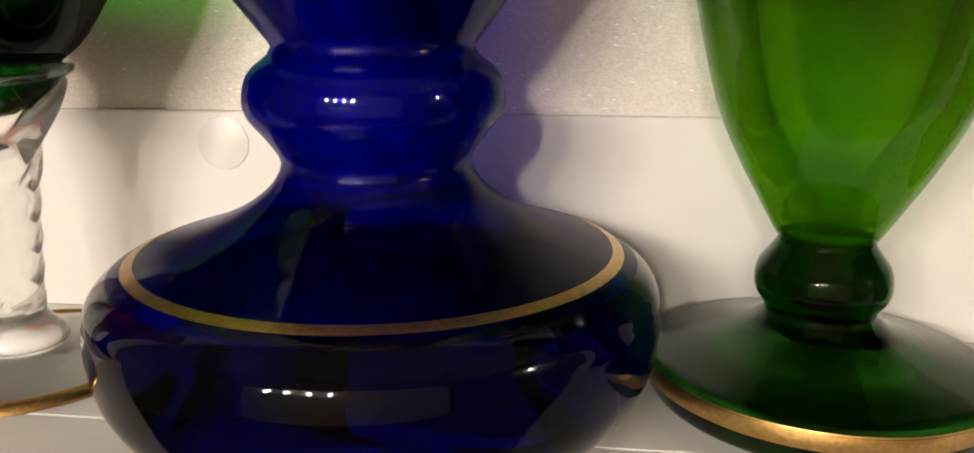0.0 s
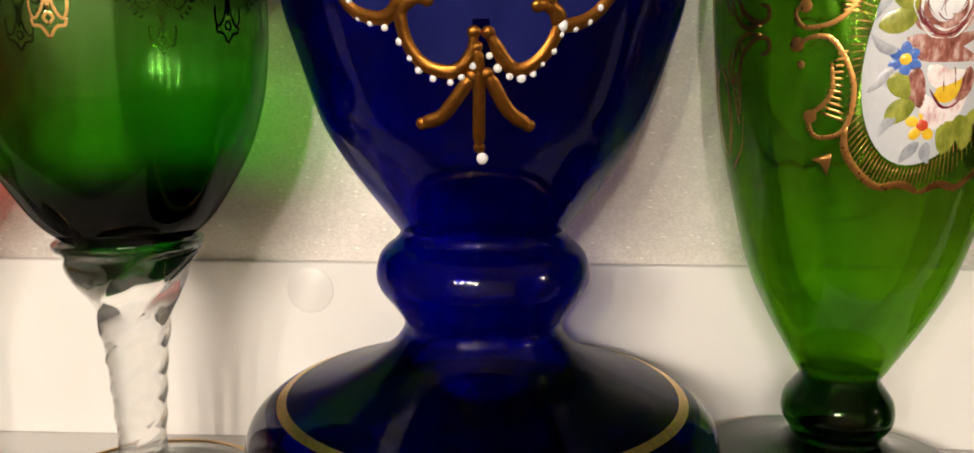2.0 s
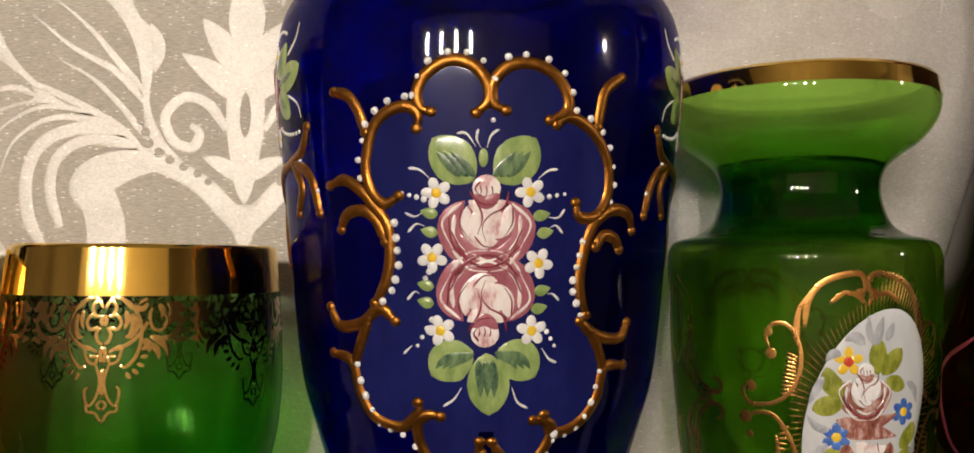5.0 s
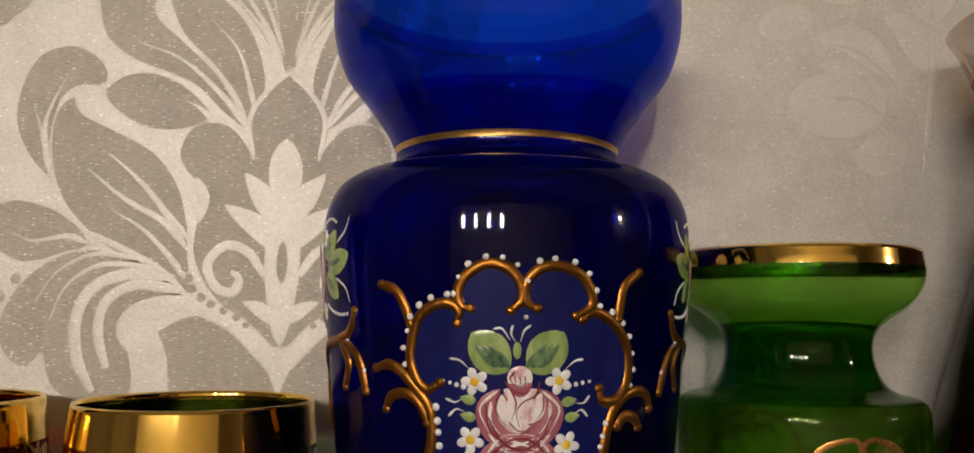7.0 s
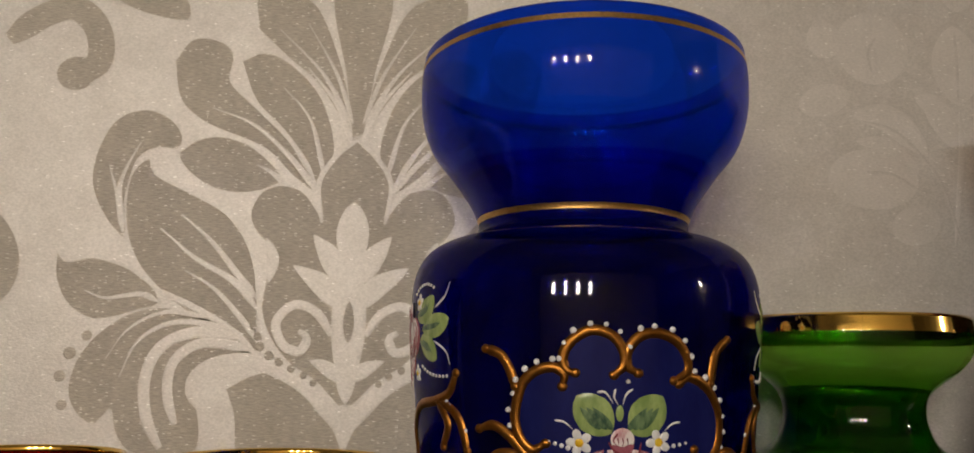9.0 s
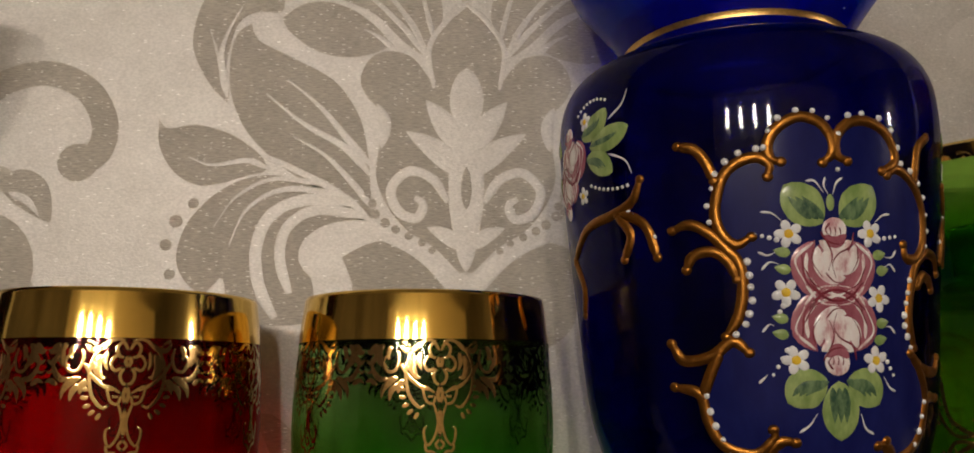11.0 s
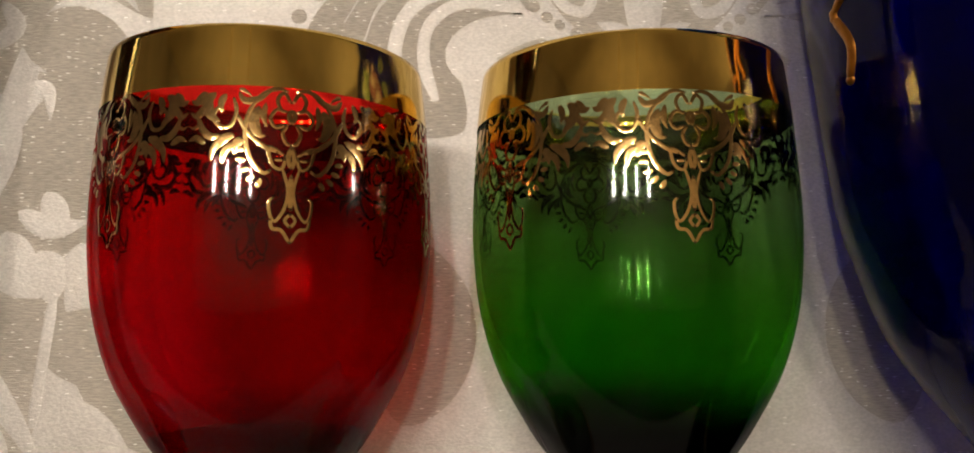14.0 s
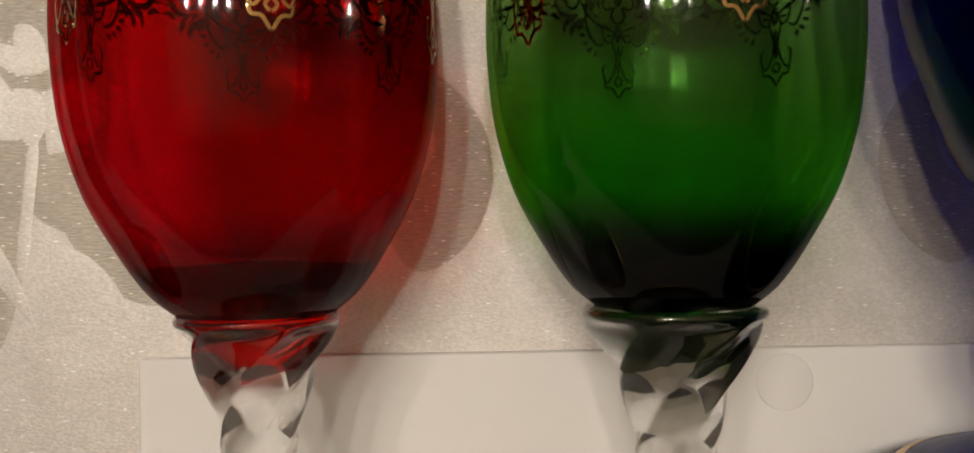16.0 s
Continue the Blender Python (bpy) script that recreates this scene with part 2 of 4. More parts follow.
CEILING_TONE = plaster("ceiling_tone", (0.20, 0.167, 0.118), (0.24, 0.198, 0.14), 0.8, 4.0, 60.0)
FLOOR_TONE = plaster("floor_tone", (0.035, 0.020, 0.012), (0.07, 0.04, 0.024), 0.4, 8.0, 90.0)
BRASS = gold("lamp_brass", (0.6, 0.45, 0.22), 0.3)
GLOW, _nt, _p, _o = material("lamp_glow")
_p.inputs["Base Color"].default_value = (0.8, 0.8, 0.8, 1)
_p.inputs["Emission Color"].default_value = LAMP_COLOUR
_p.inputs["Emission Strength"].default_value = LAMP


# ---- mesh helpers ----
class Shape:
    """Vertices and faces of one mesh, with a material number for each face."""

    def __init__(self):
        self.verts, self.faces, self.slots = [], [], []

    def add(self, verts, faces, slot=0):
        k = len(self.verts)
        self.verts += [tuple(v) for v in verts]
        self.faces += [tuple(i + k for i in f) for f in faces]
        self.slots += [slot] * len(faces)

    def mesh(self, name, mats, smooth=True):
        me = bpy.data.meshes.new(name)
        me.from_pydata(self.verts, [], self.faces)
        for m in mats:
            me.materials.append(m)
        me.polygons.foreach_set("material_index", self.slots)
        me.polygons.foreach_set("use_smooth", [smooth] * len(self.faces))
        me.update()
        return me


def part(name, shape, mats, parent, label="", smooth=True):
    mats = mats if isinstance(mats, (list, tuple)) else [mats]
    ob = new(name, shape.mesh(name, mats, smooth))
    ob.parent = parent
    if label:
        ob["label"] = label
    return ob


def thing(name, x, y, z, label, category, group="", kind=""):
    ob = new(name)
    ob.location = (x, y, z)
    ob.empty_display_size = 0.01
    return tagged(ob, label, category, group, kind)


def spline(points, n):
    """A smooth run of n + 1 places through the points."""
    p = np.array(points, float)
    if len(p) == 2:
        return p[0] + np.linspace(0, 1, n + 1)[:, None] * (p[1] - p[0])
    q = np.vstack([2 * p[0] - p[1], p, 2 * p[-1] - p[-2]])
    seg = np.r_[0, np.cumsum(np.linalg.norm(np.diff(p, axis=0), axis=1))]
    out = []
    for s in np.linspace(0, seg[-1], n + 1):
        i = min(max(int(np.searchsorted(seg, s, side="right")) - 1, 0), len(p) - 2)
        u = (s - seg[i]) / (seg[i + 1] - seg[i])
        a, b, c, d = q[i], q[i + 1], q[i + 2], q[i + 3]
        out.append(0.5 * (2 * b + (c - a) * u + (2 * a - 5 * b + 4 * c - d) * u * u + (3 * b - a - 3 * c + d) * u ** 3))
    return np.array(out)


def lathe(shape, profile, turns=96, slot=0, lobes=0, depth=None, twist=None, slot_of=None):
    """Turns a profile of (radius, height) about z; lobes, with depth and twist by height, make a wrung rod."""
    verts, faces = [], []
    for r, z in profile:
        for k in range(turns):
            a = 2 * math.pi * k / turns
            rr = r * (1 - depth(z) * abs(math.sin(0.5 * lobes * a)) ** 0.85) if lobes else r
            b = a + twist(z) if lobes else a
            verts.append((rr * math.sin(b), -rr * math.cos(b), z))
    base = len(shape.verts)
    shape.add(verts, [], slot)
    for i in range(len(profile) - 1):
        s = slot_of(profile[i], i) if slot_of else slot
        for k in range(turns):
            j = (k + 1) % turns
            shape.faces.append((base + i * turns + k, base + i * turns + j, base + (i + 1) * turns + j, base + (i + 1) * turns + k))
            shape.slots.append(s)


def box(shape, x0, x1, y0, y1, z0, z1, bevel=0.0, slot=0):
    bm = bmesh.new()
    bmesh.ops.create_cube(bm, size=1)
    for v in bm.verts:
        v.co = (x0 + (v.co.x + 0.5) * (x1 - x0), y0 + (v.co.y + 0.5) * (y1 - y0), z0 + (v.co.z + 0.5) * (z1 - z0))
    if bevel:
        bmesh.ops.bevel(bm, geom=list(bm.edges), offset=bevel, segments=3, affect="EDGES", profile=0.7)
    bm.verts.index_update()
    shape.add([v.co[:] for v in bm.verts], [[v.index for v in f.verts] for f in bm.faces], slot)
    bm.free()


class Round:
    """The outside of a turned vessel: u is degrees from the front, v is millimetres of height."""

    def __init__(self, profile):
        p = np.array(profile)
        self.z, self.r = p[:, 1] * 1000, p[:, 0] * 1000

    def radius(self, v):
        return float(np.interp(v, self.z, self.r))

    def metric(self, v):
        return math.radians(1) * self.radius(v)

    def place(self, u, v, h):
        slope = (self.radius(v + 0.5) - self.radius(v - 0.5))
        k = 1 / math.sqrt(1 + slope * slope)
        r, a = (self.radius(v) + h * k) / 1000, math.radians(u)
        return (r * math.sin(a), -r * math.cos(a), (v - h * slope * k) / 1000)


class Flat:
    """The face of a wall: u and v are millimetres across and up."""

    def metric(self, v):
        return 1.0

    def place(self, u, v, h):
        return (u / 1000, -h / 1000, v / 1000)


def swell(s):
    return math.sin(math.pi * min(max(s, 0), 1)) ** 0.6


def blade(s):
    return (math.sin(math.pi * min(max(s, 0.0), 1) ** 0.75)) ** 0.8


def cord(s):
    return min(1.0, 0.55 + 4 * s, 0.55 + 4 * (1 - s))


def tail(s):
    return max(0.12, 1 - s) ** 0.7 * min(1.0, 0.3 + 5 * s)


def stroke(shape, on, points, width, height, form=cord, lift=0.05, n=0, slot=0):
    """A raised stroke along points (u, v) on a surface; width and height in millimetres."""
    n = n or max(6, 4 * len(points))
    path = spline(points, n)
    mid = on.metric(float(np.mean(path[:, 1])))
    grid = []
    across = (-1.0, -0.72, 0.0, 0.72, 1.0)
    rise = (0.0, 0.72, 1.0, 0.72, 0.0)
    d = np.gradient(path, axis=0) * (mid, 1.0)
    for i, (u, v) in enumerate(path):
        t = d[i] / (np.linalg.norm(d[i]) + 1e-9)
        w = 0.5 * width * max(form(i / n), 0.04)
        k = on.metric(v)
        for a, h in zip(across, rise):
            grid.append(on.place(u - t[1] * a * w / k, v + t[0] * a * w, lift + h * height * min(1, 2 * w / width + 0.2)))
    faces = [(i * 5 + j, (i + 1) * 5 + j, (i + 1) * 5 + j + 1, i * 5 + j + 1) for i in range(n) for j in range(4)]
    faces += [(0, 1, 2, 3, 4), tuple(n * 5 + j for j in (4, 3, 2, 1, 0))]
    shape.add(grid, faces, slot)


def dot(shape, on, u, v, a, b, height, turn=0.0, lift=0.05, sides=14, slot=0):
    """A rounded drop of paint with half widths a and b, in millimetres."""
    k, c, s = on.metric(v), math.cos(math.radians(turn)), math.sin(math.radians(turn))
    verts = []
    for f, h in ((1.0, 0.0), (0.85, 0.6), (0.45, 0.92)):
        for i in range(sides):
            q = 2 * math.pi * i / sides
            x, y = a * f * math.cos(q), b * f * math.sin(q)
            verts.append(on.place(u + (x * c - y * s) / k, v + x * s + y * c, lift + h * height))
    verts.append(on.place(u, v, lift + height))
    faces = [(r * sides + i, r * sides + (i + 1) % sides, (r + 1) * sides + (i + 1) % sides, (r + 1) * sides + i) for r in range(2) for i in range(sides)]
    faces += [(2 * sides + i, 2 * sides + (i + 1) % sides, 3 * sides) for i in range(sides)]
    shape.add(verts, faces, slot)


def patch(shape, on, outline, lift, slot=0):
    """A flat field with a smooth closed outline."""
    loop = spline(list(outline) + [outline[0]], 4 * len(outline))[:-1]
    if sum(a[0] * b[1] - b[0] * a[1] for a, b in zip(loop, np.roll(loop, -1, 0))) < 0:
        loop = loop[::-1]
    shape.add([on.place(u, v, lift) for u, v in loop], [tuple(range(len(loop)))], slot)


def ring(shape, on, v0, v1, lift, turns=96, slot=0, rows=4):
    """A band of gold round a vessel from height v0 to v1."""
    verts, faces = [], []
    for i in range(rows + 1):
        v = v0 + (v1 - v0) * i / rows
        for k in range(turns):
            verts.append(on.place(360 * k / turns, v, lift))
    for i in range(rows):
        for k in range(turns):
            j = (k + 1) % turns
            faces.append((i * turns + k, i * turns + j, (i + 1) * turns + j, (i + 1) * turns + k))
    shape.add(verts, faces, slot)


# ---- the room: papered wall, and added unseen surfaces toned for bounce and reflections ----
def slab(name, x0, x1, y0, y1, z0, z1, mat, label, category):
    s = Shape()
    box(s, x0, x1, y0, y1, z0, z1)
    ob = new(name, s.mesh(name, [mat], False))
    return tagged(ob, label, category, kind="structure")


wall_north = slab("wall_north", -2.4, 2.4, WALL_Y, WALL_Y + 0.12, -1.2, 1.45, PAPER, "pearl grey damask wallpaper with glitter, behind the shelf", "wall")
slab("wall_south", -2.4, 2.4, -3.3, -3.18, -1.2, 1.45, LIGHT_PAINT, "plain beige painted wall across the room", "wall")
slab("wall_west", -2.52, -2.4, -3.3, WALL_Y + 0.12, -1.2, 1.45, ROOM_TONE, "unseen side wall, toned dark to cut reflections", "wall")
slab("wall_east", 2.4, 2.52, -3.3, WALL_Y + 0.12, -1.2, 1.45, ROOM_TONE, "unseen side wall, toned dark to cut reflections", "wall")
slab("ceiling", -2.52, 2.52, -3.3, WALL_Y + 0.12, 1.45, 1.55, CEILING_TONE, "unseen ceiling, toned to limit bounce light", "ceiling")
slab("floor", -2.52, 2.52, -3.3, WALL_Y + 0.12, -1.3, -1.2, FLOOR_TONE, "unseen dark brown floor, toned to cut reflections", "floor")

s = Shape()
box(s, -0.62, 0.62, 0.1636, WALL_Y - 0.0005, -0.019, 0.0, 0.0005)
shelf = tagged(new("shelf", s.mesh("shelf", [WHITE_LACQUER], False)), "white lacquered shelf board under the glassware", "shelf", kind="structure")
s = Shape()
box(s, -0.62, 0.62, 0.120, 0.1633, -0.019, -0.0001, 0.0009)
part("front_board", s, WHITE_LACQUER, shelf, "white front board of the shelf, butted with a fine joint", False)
s = Shape()
box(s, -0.2735, 0.62, WALL_Y - 0.0045, WALL_Y - 0.0003, 0.0002, 0.0618, 0.0008)
upstand = tagged(new("trim", s.mesh("trim", [WHITE_LACQUER], False)), "low white upstand strip along the wall above the shelf", "trim", kind="structure")
s = Shape()
lathe(s, [(0.0078, 0.0), (0.0078, 0.00015), (0.0075, 0.00028), (0.0, 0.0003)], 40)
cap = part("screw_cap", s, WHITE_LACQUER, upstand, "round white stick-on screw cap")
cap.matrix_basis = pose(-0.0990, WALL_Y - 0.0045, 0.0525, 90, 0, 0)

# ---- the lamps: four glowing tubes on a bar, and one small lamp ----
AIM, RISE, FAR = -14.0, 12.0, 1.75
lx, ly, lz = -0.09 + FAR * math.sin(math.radians(AIM)), 0.19 - FAR * math.cos(math.radians(AIM)), 0.15 + FAR * math.tan(math.radians(RISE))
lamp = thing("pendant_lamp", lx, ly, lz, "brass pendant lamp with four glowing glass tubes", "lamp")
lamp.rotation_euler = (0, 0, math.radians(AIM))
s = Shape()
box(s, -0.45, 0.45, -0.02, 0.02, 0.10, 0.13, 0.004)
part("bar", s, BRASS, lamp)
for k in range(2):
    s = Shape()
    lathe(s, [(0.006, 0.13), (0.006, 1.45 - lz)], 10)
    part("rod", s, BRASS, lamp).location = (-0.2 + 0.4 * k, 0, 0)
for k in range(4):
    s = Shape()
    lathe(s, [(0.0, -0.065), (0.020, -0.062), (0.026, -0.045), (0.026, 0.065), (0.02, 0.10), (0.0, 0.10)], 10)
    part("tube", s, GLOW, lamp, "glowing frosted glass tube").location = (-0.345 + 0.23 * k, 0, 0)
side = thing("wall_lamp", 2.3, -0.75, 0.75, "small glowing wall lamp", "lamp")
s = Shape()
lathe(s, [(0.0, -0.06), (0.04, -0.05), (0.05, 0.0), (0.035, 0.05), (0.0, 0.055)], 12)
part("shade", s, GLOW, side, "glowing glass shade")
s = Shape()
box(s, 0.0, 0.1, -0.03, 0.03, -0.03, 0.03, 0.004)
part("bracket", s, BRASS, side)


# ---- wallpaper pattern ----
def damask(shape, veins, mirror):
    """Half of the damask figure about its middle line, in millimetres."""
    f = Flat()
    m = -1 if mirror else 1

    def leaf(*pts):
        patch(shape, f, [(m * x, z) for x, z in pts], 0.14)

    def v(pts, w, form=tail, n=16, lift=0.24):
        stroke(veins, f, [(m * x, z) for x, z in pts], w, 0.08, form, lift, n)

    # grey leaves
    leaf((-93, 257), (-101, 266), (-107, 279), (-106, 293), (-100, 306), (-89, 311), (-79, 308), (-73, 301), (-74, 295), (-83, 295), (-90, 290), (-93, 279), (-94, 267), (-92, 261))
    leaf((-85, 290), (-82, 283), (-68, 276), (-52, 267), (-42, 253), (-38, 237), (-37, 223), (-38, 210), (-54, 221), (-71, 232), (-85, 246), (-91.5, 261), (-92.5, 277), (-90, 286))
    leaf((-73, 293), (-65, 299), (-54, 300), (-42, 295), (-31, 284), (-37, 279), (-49, 277), (-61, 280), (-71, 288))
    leaf((-78, 333), (-71, 343), (-59, 342), (-54, 336), (-55, 325), (-45, 315), (-32, 303), (-24, 293), (-17, 279), (-26, 285), (-36, 295), (-46, 300), (-62, 306), (-74, 316))
    leaf((-50, 334), (-40, 338), (-28, 332), (-17, 320), (-11, 305), (-10, 293), (-15, 281), (-20, 291), (-31, 305), (-43, 317))
    leaf((-44, 349), (-30, 336), (-18, 326), (-5, 308), (-4, 316), (-10, 338), (-22, 362), (-44, 366))
    leaf((-14, 268), (-22, 278), (-32, 280), (-39, 276), (-42, 267), (-38, 259), (-34, 255), (-34, 241), (-35, 229), (-31, 218), (-23, 208), (-12, 201), (-2, 191), (0.3, 192), (0.3, 228), (0.3, 264))
    leaf((-118, 250), (-114, 246), (-104, 248), (-92, 245), (-85, 241), (-78, 235), (-77, 230), (-84, 228), (-93, 225), (-102, 224), (-111, 229), (-117, 239))
    leaf((-36, 209), (-50, 221), (-69, 228), (-84, 227), (-96, 220), (-105, 209), (-108, 196), (-104, 187), (-97, 183), (-91, 189), (-88, 179), (-80, 172), (-58, 173), (-58, 189), (-62, 196), (-58, 204), (-49, 209))
    leaf((-47, 197), (-38, 202), (-27, 204), (-17, 199), (-8, 188), (-2, 177), (0.3, 164), (-22, 160), (-40, 170), (-43, 187))
    leaf((-78, 140), (-68, 138), (-56, 124), (-54, 106), (-62, 90), (-76, 84), (-84, 100), (-72, 112), (-70, 124))
    for x, z, r in ((-103, 217, 2.1), (-109, 210, 2.5), (-112, 201, 2.3), (-110, 190, 2.1)):
        dot(shape, f, m * x, z, r, r, 0.12, sides=16)
    # pearl veins and scrolls
    v([(-93, 259), (-96, 276), (-94, 286), (-89, 297)], 3.0)
    v([(-94, 261), (-97, 275), (-101, 287)], 2.4)
    v([(-37, 233), (-45, 242), (-57, 256), (-70, 267)], 3.6)
    v([(-37, 229), (-47, 240), (-63, 249), (-78, 261)], 3.6)
    v([(-36, 216), (-43, 225), (-55, 237), (-67, 244)], 3.2)
    v([(-36, 210), (-46, 220), (-62, 229), (-78, 236)], 2.6, cord)
    v([(-76, 231), (-84, 234), (-97, 232), (-106, 235)], 2.8)
    v([(-29, 281), (-35, 286), (-41, 289)], 3.0)
    v([(-54, 225), (-73, 227), (-87, 220), (-95, 208)], 2.4)
    v([(-46, 221), (-69, 223), (-83, 215), (-89, 201)], 3.0)
    v([(-42, 218), (-61, 219), (-74, 213), (-79, 200), (-77, 185), (-71, 174)], 4.6, cord)
    v([(-38, 213), (-57, 215), (-68, 208), (-70, 196), (-66, 183)], 4.0, cord)
    v([(-1.5, 182), (-12, 195), (-23, 203), (-38, 208), (-53, 206), (-60, 199), (-58, 192), (-54, 190)], 6.4, cord, 28)
    v([(-40, 206), (-52, 203), (-57, 197), (-53, 191)], 7.0, swell)
    v([(-17, 279), (-26, 291), (-43, 306), (-61, 313)], 3.0)
    v([(-15, 277), (-20, 287), (-28, 299)], 2.2)
    v([(-13, 285), (-20, 309), (-32, 323)], 2.6)
    v([(-2, 299), (-9, 316), (-22, 332)], 3.4)
    v([(-3, 308), (-16, 330), (-35, 349)], 2.6)
    v([(-2, 308), (-10, 330), (-23, 352)], 2.4)
    v([(-13, 265), (-15, 282), (-8, 294), (0, 301)], 2.2, cord)
    v([(-1.5, 240), (-9, 251), (-16, 260)], 9.5, blade)
    v([(-2, 230), (-11, 239), (-23.5, 247)], 9.0, blade)
    v([(-7, 219), (-13, 228), (-22, 231), (-29, 224), (-26, 215), (-19, 212.5), (-16.5, 218), (-20, 220.5)], 3.8, cord, 34)
    v([(-1, 201), (-8, 206), (-15, 209)], 6.0, blade)
    v([(-1.2, 196), (-3, 225), (-1, 256)], 8.0, swell)
    v([(-35, 258), (-32, 250), (-33, 240)], 5.0, swell)
    for x, z, r in ((-38, 222, 1.5), (-36, 218, 1.7), (-35, 214, 1.9), (-31, 210.5, 1.9), (-27, 208, 1.7), (-22, 205.5, 1.6), (-17, 203, 1.5), (-13, 200, 1.4)):
        dot(shape, f, m * x, z, r, r, 0.14, 0, 0.4, 14)
    if not mirror:
        patch(shape, f, [(0, 302), (-8, 294), (-15, 283), (-14, 271), (-7, 264), (0, 268), (7, 264), (14, 271), (15, 283), (8, 294)], 0.16)
        patch(shape, f, [(-2, 302), (-6, 330), (-12, 366), (12, 366), (6, 330), (2, 302)], 0.13)
        stroke(veins, f, [(0, 247), (0, 260), (0, 274)], 13.5, 0.08, swell, 0.24, 12)
        stroke(veins, f, [(0, 192), (0, 204), (0, 216)], 8.0, 0.08, swell, 0.26, 12)
        stroke(shape, f, [(0, 216), (0, 224), (0, 233)], 4.2, 0.12, swell, 0.36, 10)


def side_sprays(shape, veins, mirror):
    """The hooked tendrils and flower sprays between two damask figures."""
    f = Flat()
    m = -1 if mirror else 1

    def g(pts, w, form=swell, n=18):
        stroke(shape, f, [(m * (x + 2.5), z) for x, z in pts], w, 0.12, form, 0.05, n)

    def leaf(*pts):
        patch(shape, f, [(m * (x + 2.5), z) for x, z in pts], 0.14)

    def v(pts, w, form=blade, n=14):
        stroke(veins, f, [(m * (x + 2.5), z) for x, z in pts], w, 0.08, form, 0.22, n)

    g([(-150, 340), (-137, 351), (-124, 355), (-114, 346), (-112, 332), (-120, 324)], 11, cord, 22)
    dot(shape, f, m * -118.5, 326, 8, 7.5, 0.14)
    leaf((-118, 372), (-104, 358), (-84, 352), (-76, 353), (-80, 364), (-96, 374))
    g([(-190, 252), (-178, 263), (-162, 267), (-147, 260), (-140, 246), (-143, 234), (-150, 231)], 10, cord, 26)
    dot(shape, f, m * -146.5, 232, 7.5, 7.5, 0.14)
    g([(-214, 150), (-212, 182), (-205, 206), (-192, 220), (-176, 225), (-168, 222)], 22, swell, 24)
    g([(-176, 224), (-166, 221), (-157, 209)], 14, blade)
    g([(-196, 200), (-182, 200), (-176, 190), (-184, 172)], 30, swell)
    g([(-184, 186), (-182, 162), (-180, 130), (-172, 96)], 40, swell, 20)
    g([(-210, 170), (-206, 140), (-200, 100), (-196, 60)], 34, swell, 20)
    g([(-176, 190), (-166, 180), (-166, 166)], 15, swell)
    g([(-176, 120), (-160, 92), (-148, 76)], 20, swell)
    v([(-203, 214), (-198, 206), (-204, 200), (-211, 196)], 6)
    v([(-205, 186), (-205, 166), (-203, 148)], 22)
    v([(-198, 184), (-188, 186), (-186, 176)], 5)
    v([(-173, 220), (-166, 217), (-161, 211)], 3)
    v([(-186, 154), (-182, 146), (-180, 140)], 8)
    v([(-194, 148), (-184, 143), (-173, 145)], 7)
    v([(-197, 142), (-194, 130), (-186, 122)], 15)
    v([(-176, 138), (-172, 128), (-178, 118)], 17)
    v([(-187, 136), (-184, 128), (-182, 120)], 13)
    v([(-182, 122), (-184, 104), (-186, 84)], 3.5, cord)
    v([(-214, 128), (-204, 104), (-190, 84), (-182, 70)], 9)
    v([(-178, 92), (-166, 80), (-154, 66)], 12)
    v([(-206, 90), (-200, 72), (-196, 56)], 18)


for dx, dz, figure, spray, mirror in ((0.0, 0.0, True, True, False), (0.0, 0.0, True, False, True)):
    grey, light = Shape(), Shape()
    if figure:
        damask(grey, light, mirror)
    if spray:
        side_sprays(grey, light, mirror)
    for name, shape, mat, label in (("damask_motif", grey, PAPER_MOTIF, "grey glitter damask leaves"), ("damask_tracery", light, PAPER, "pearl veins and scrolls of the damask")):
        ob = part(name, shape, mat, wall_north, label, False)
        ob.location = (-0.1235 + dx, WALL_Y, dz)


def pale_flower(shape, veins):
    """The flower spray on the paper past the damask figure, its pale sheen put into the colour."""
    f = Flat()
    dot(shape, f, 102, 351, 16.5, 17, 0.12, sides=28)
    dot(shape, f, 80.5, 354, 8, 8.5, 0.12, sides=20)
    dot(shape, f, 99, 291, 20, 13.5, 0.12, 0, sides=28)
    dot(shape, f, 79, 326, 12, 7, 0.12, 20, sides=20)
    dot(shape, f, 116.6, 271, 11, 8.5, 0.12, 20, sides=20)
    for pts, w in (([(140, 363), (140.5, 345), (139.5, 326)], 23), ([(120, 329), (129, 324), (137, 306)], 12), ([(92, 320), (108, 318), (124, 303)], 13), ([(92, 308), (106, 306), (120, 296)], 7), ([(142, 384), (143, 376), (143, 370)], 14), ([(140, 324), (139, 300), (133, 262)], 3)):
        stroke(shape, f, pts, w, 0.12, swell, 0.05, 18)
    for pts in ([(140.5, 360), (140.5, 345), (139.8, 328)], [(104, 356), (100, 349), (101, 340)], [(95, 317), (111, 312), (128, 292), (136, 264)], [(96, 294), (108, 293), (122, 284)]):
        stroke(veins, f, pts, 1.3, 0.06, cord, 0.2, 18)


grey, light = Shape(), Shape()
pale_flower(grey, light)
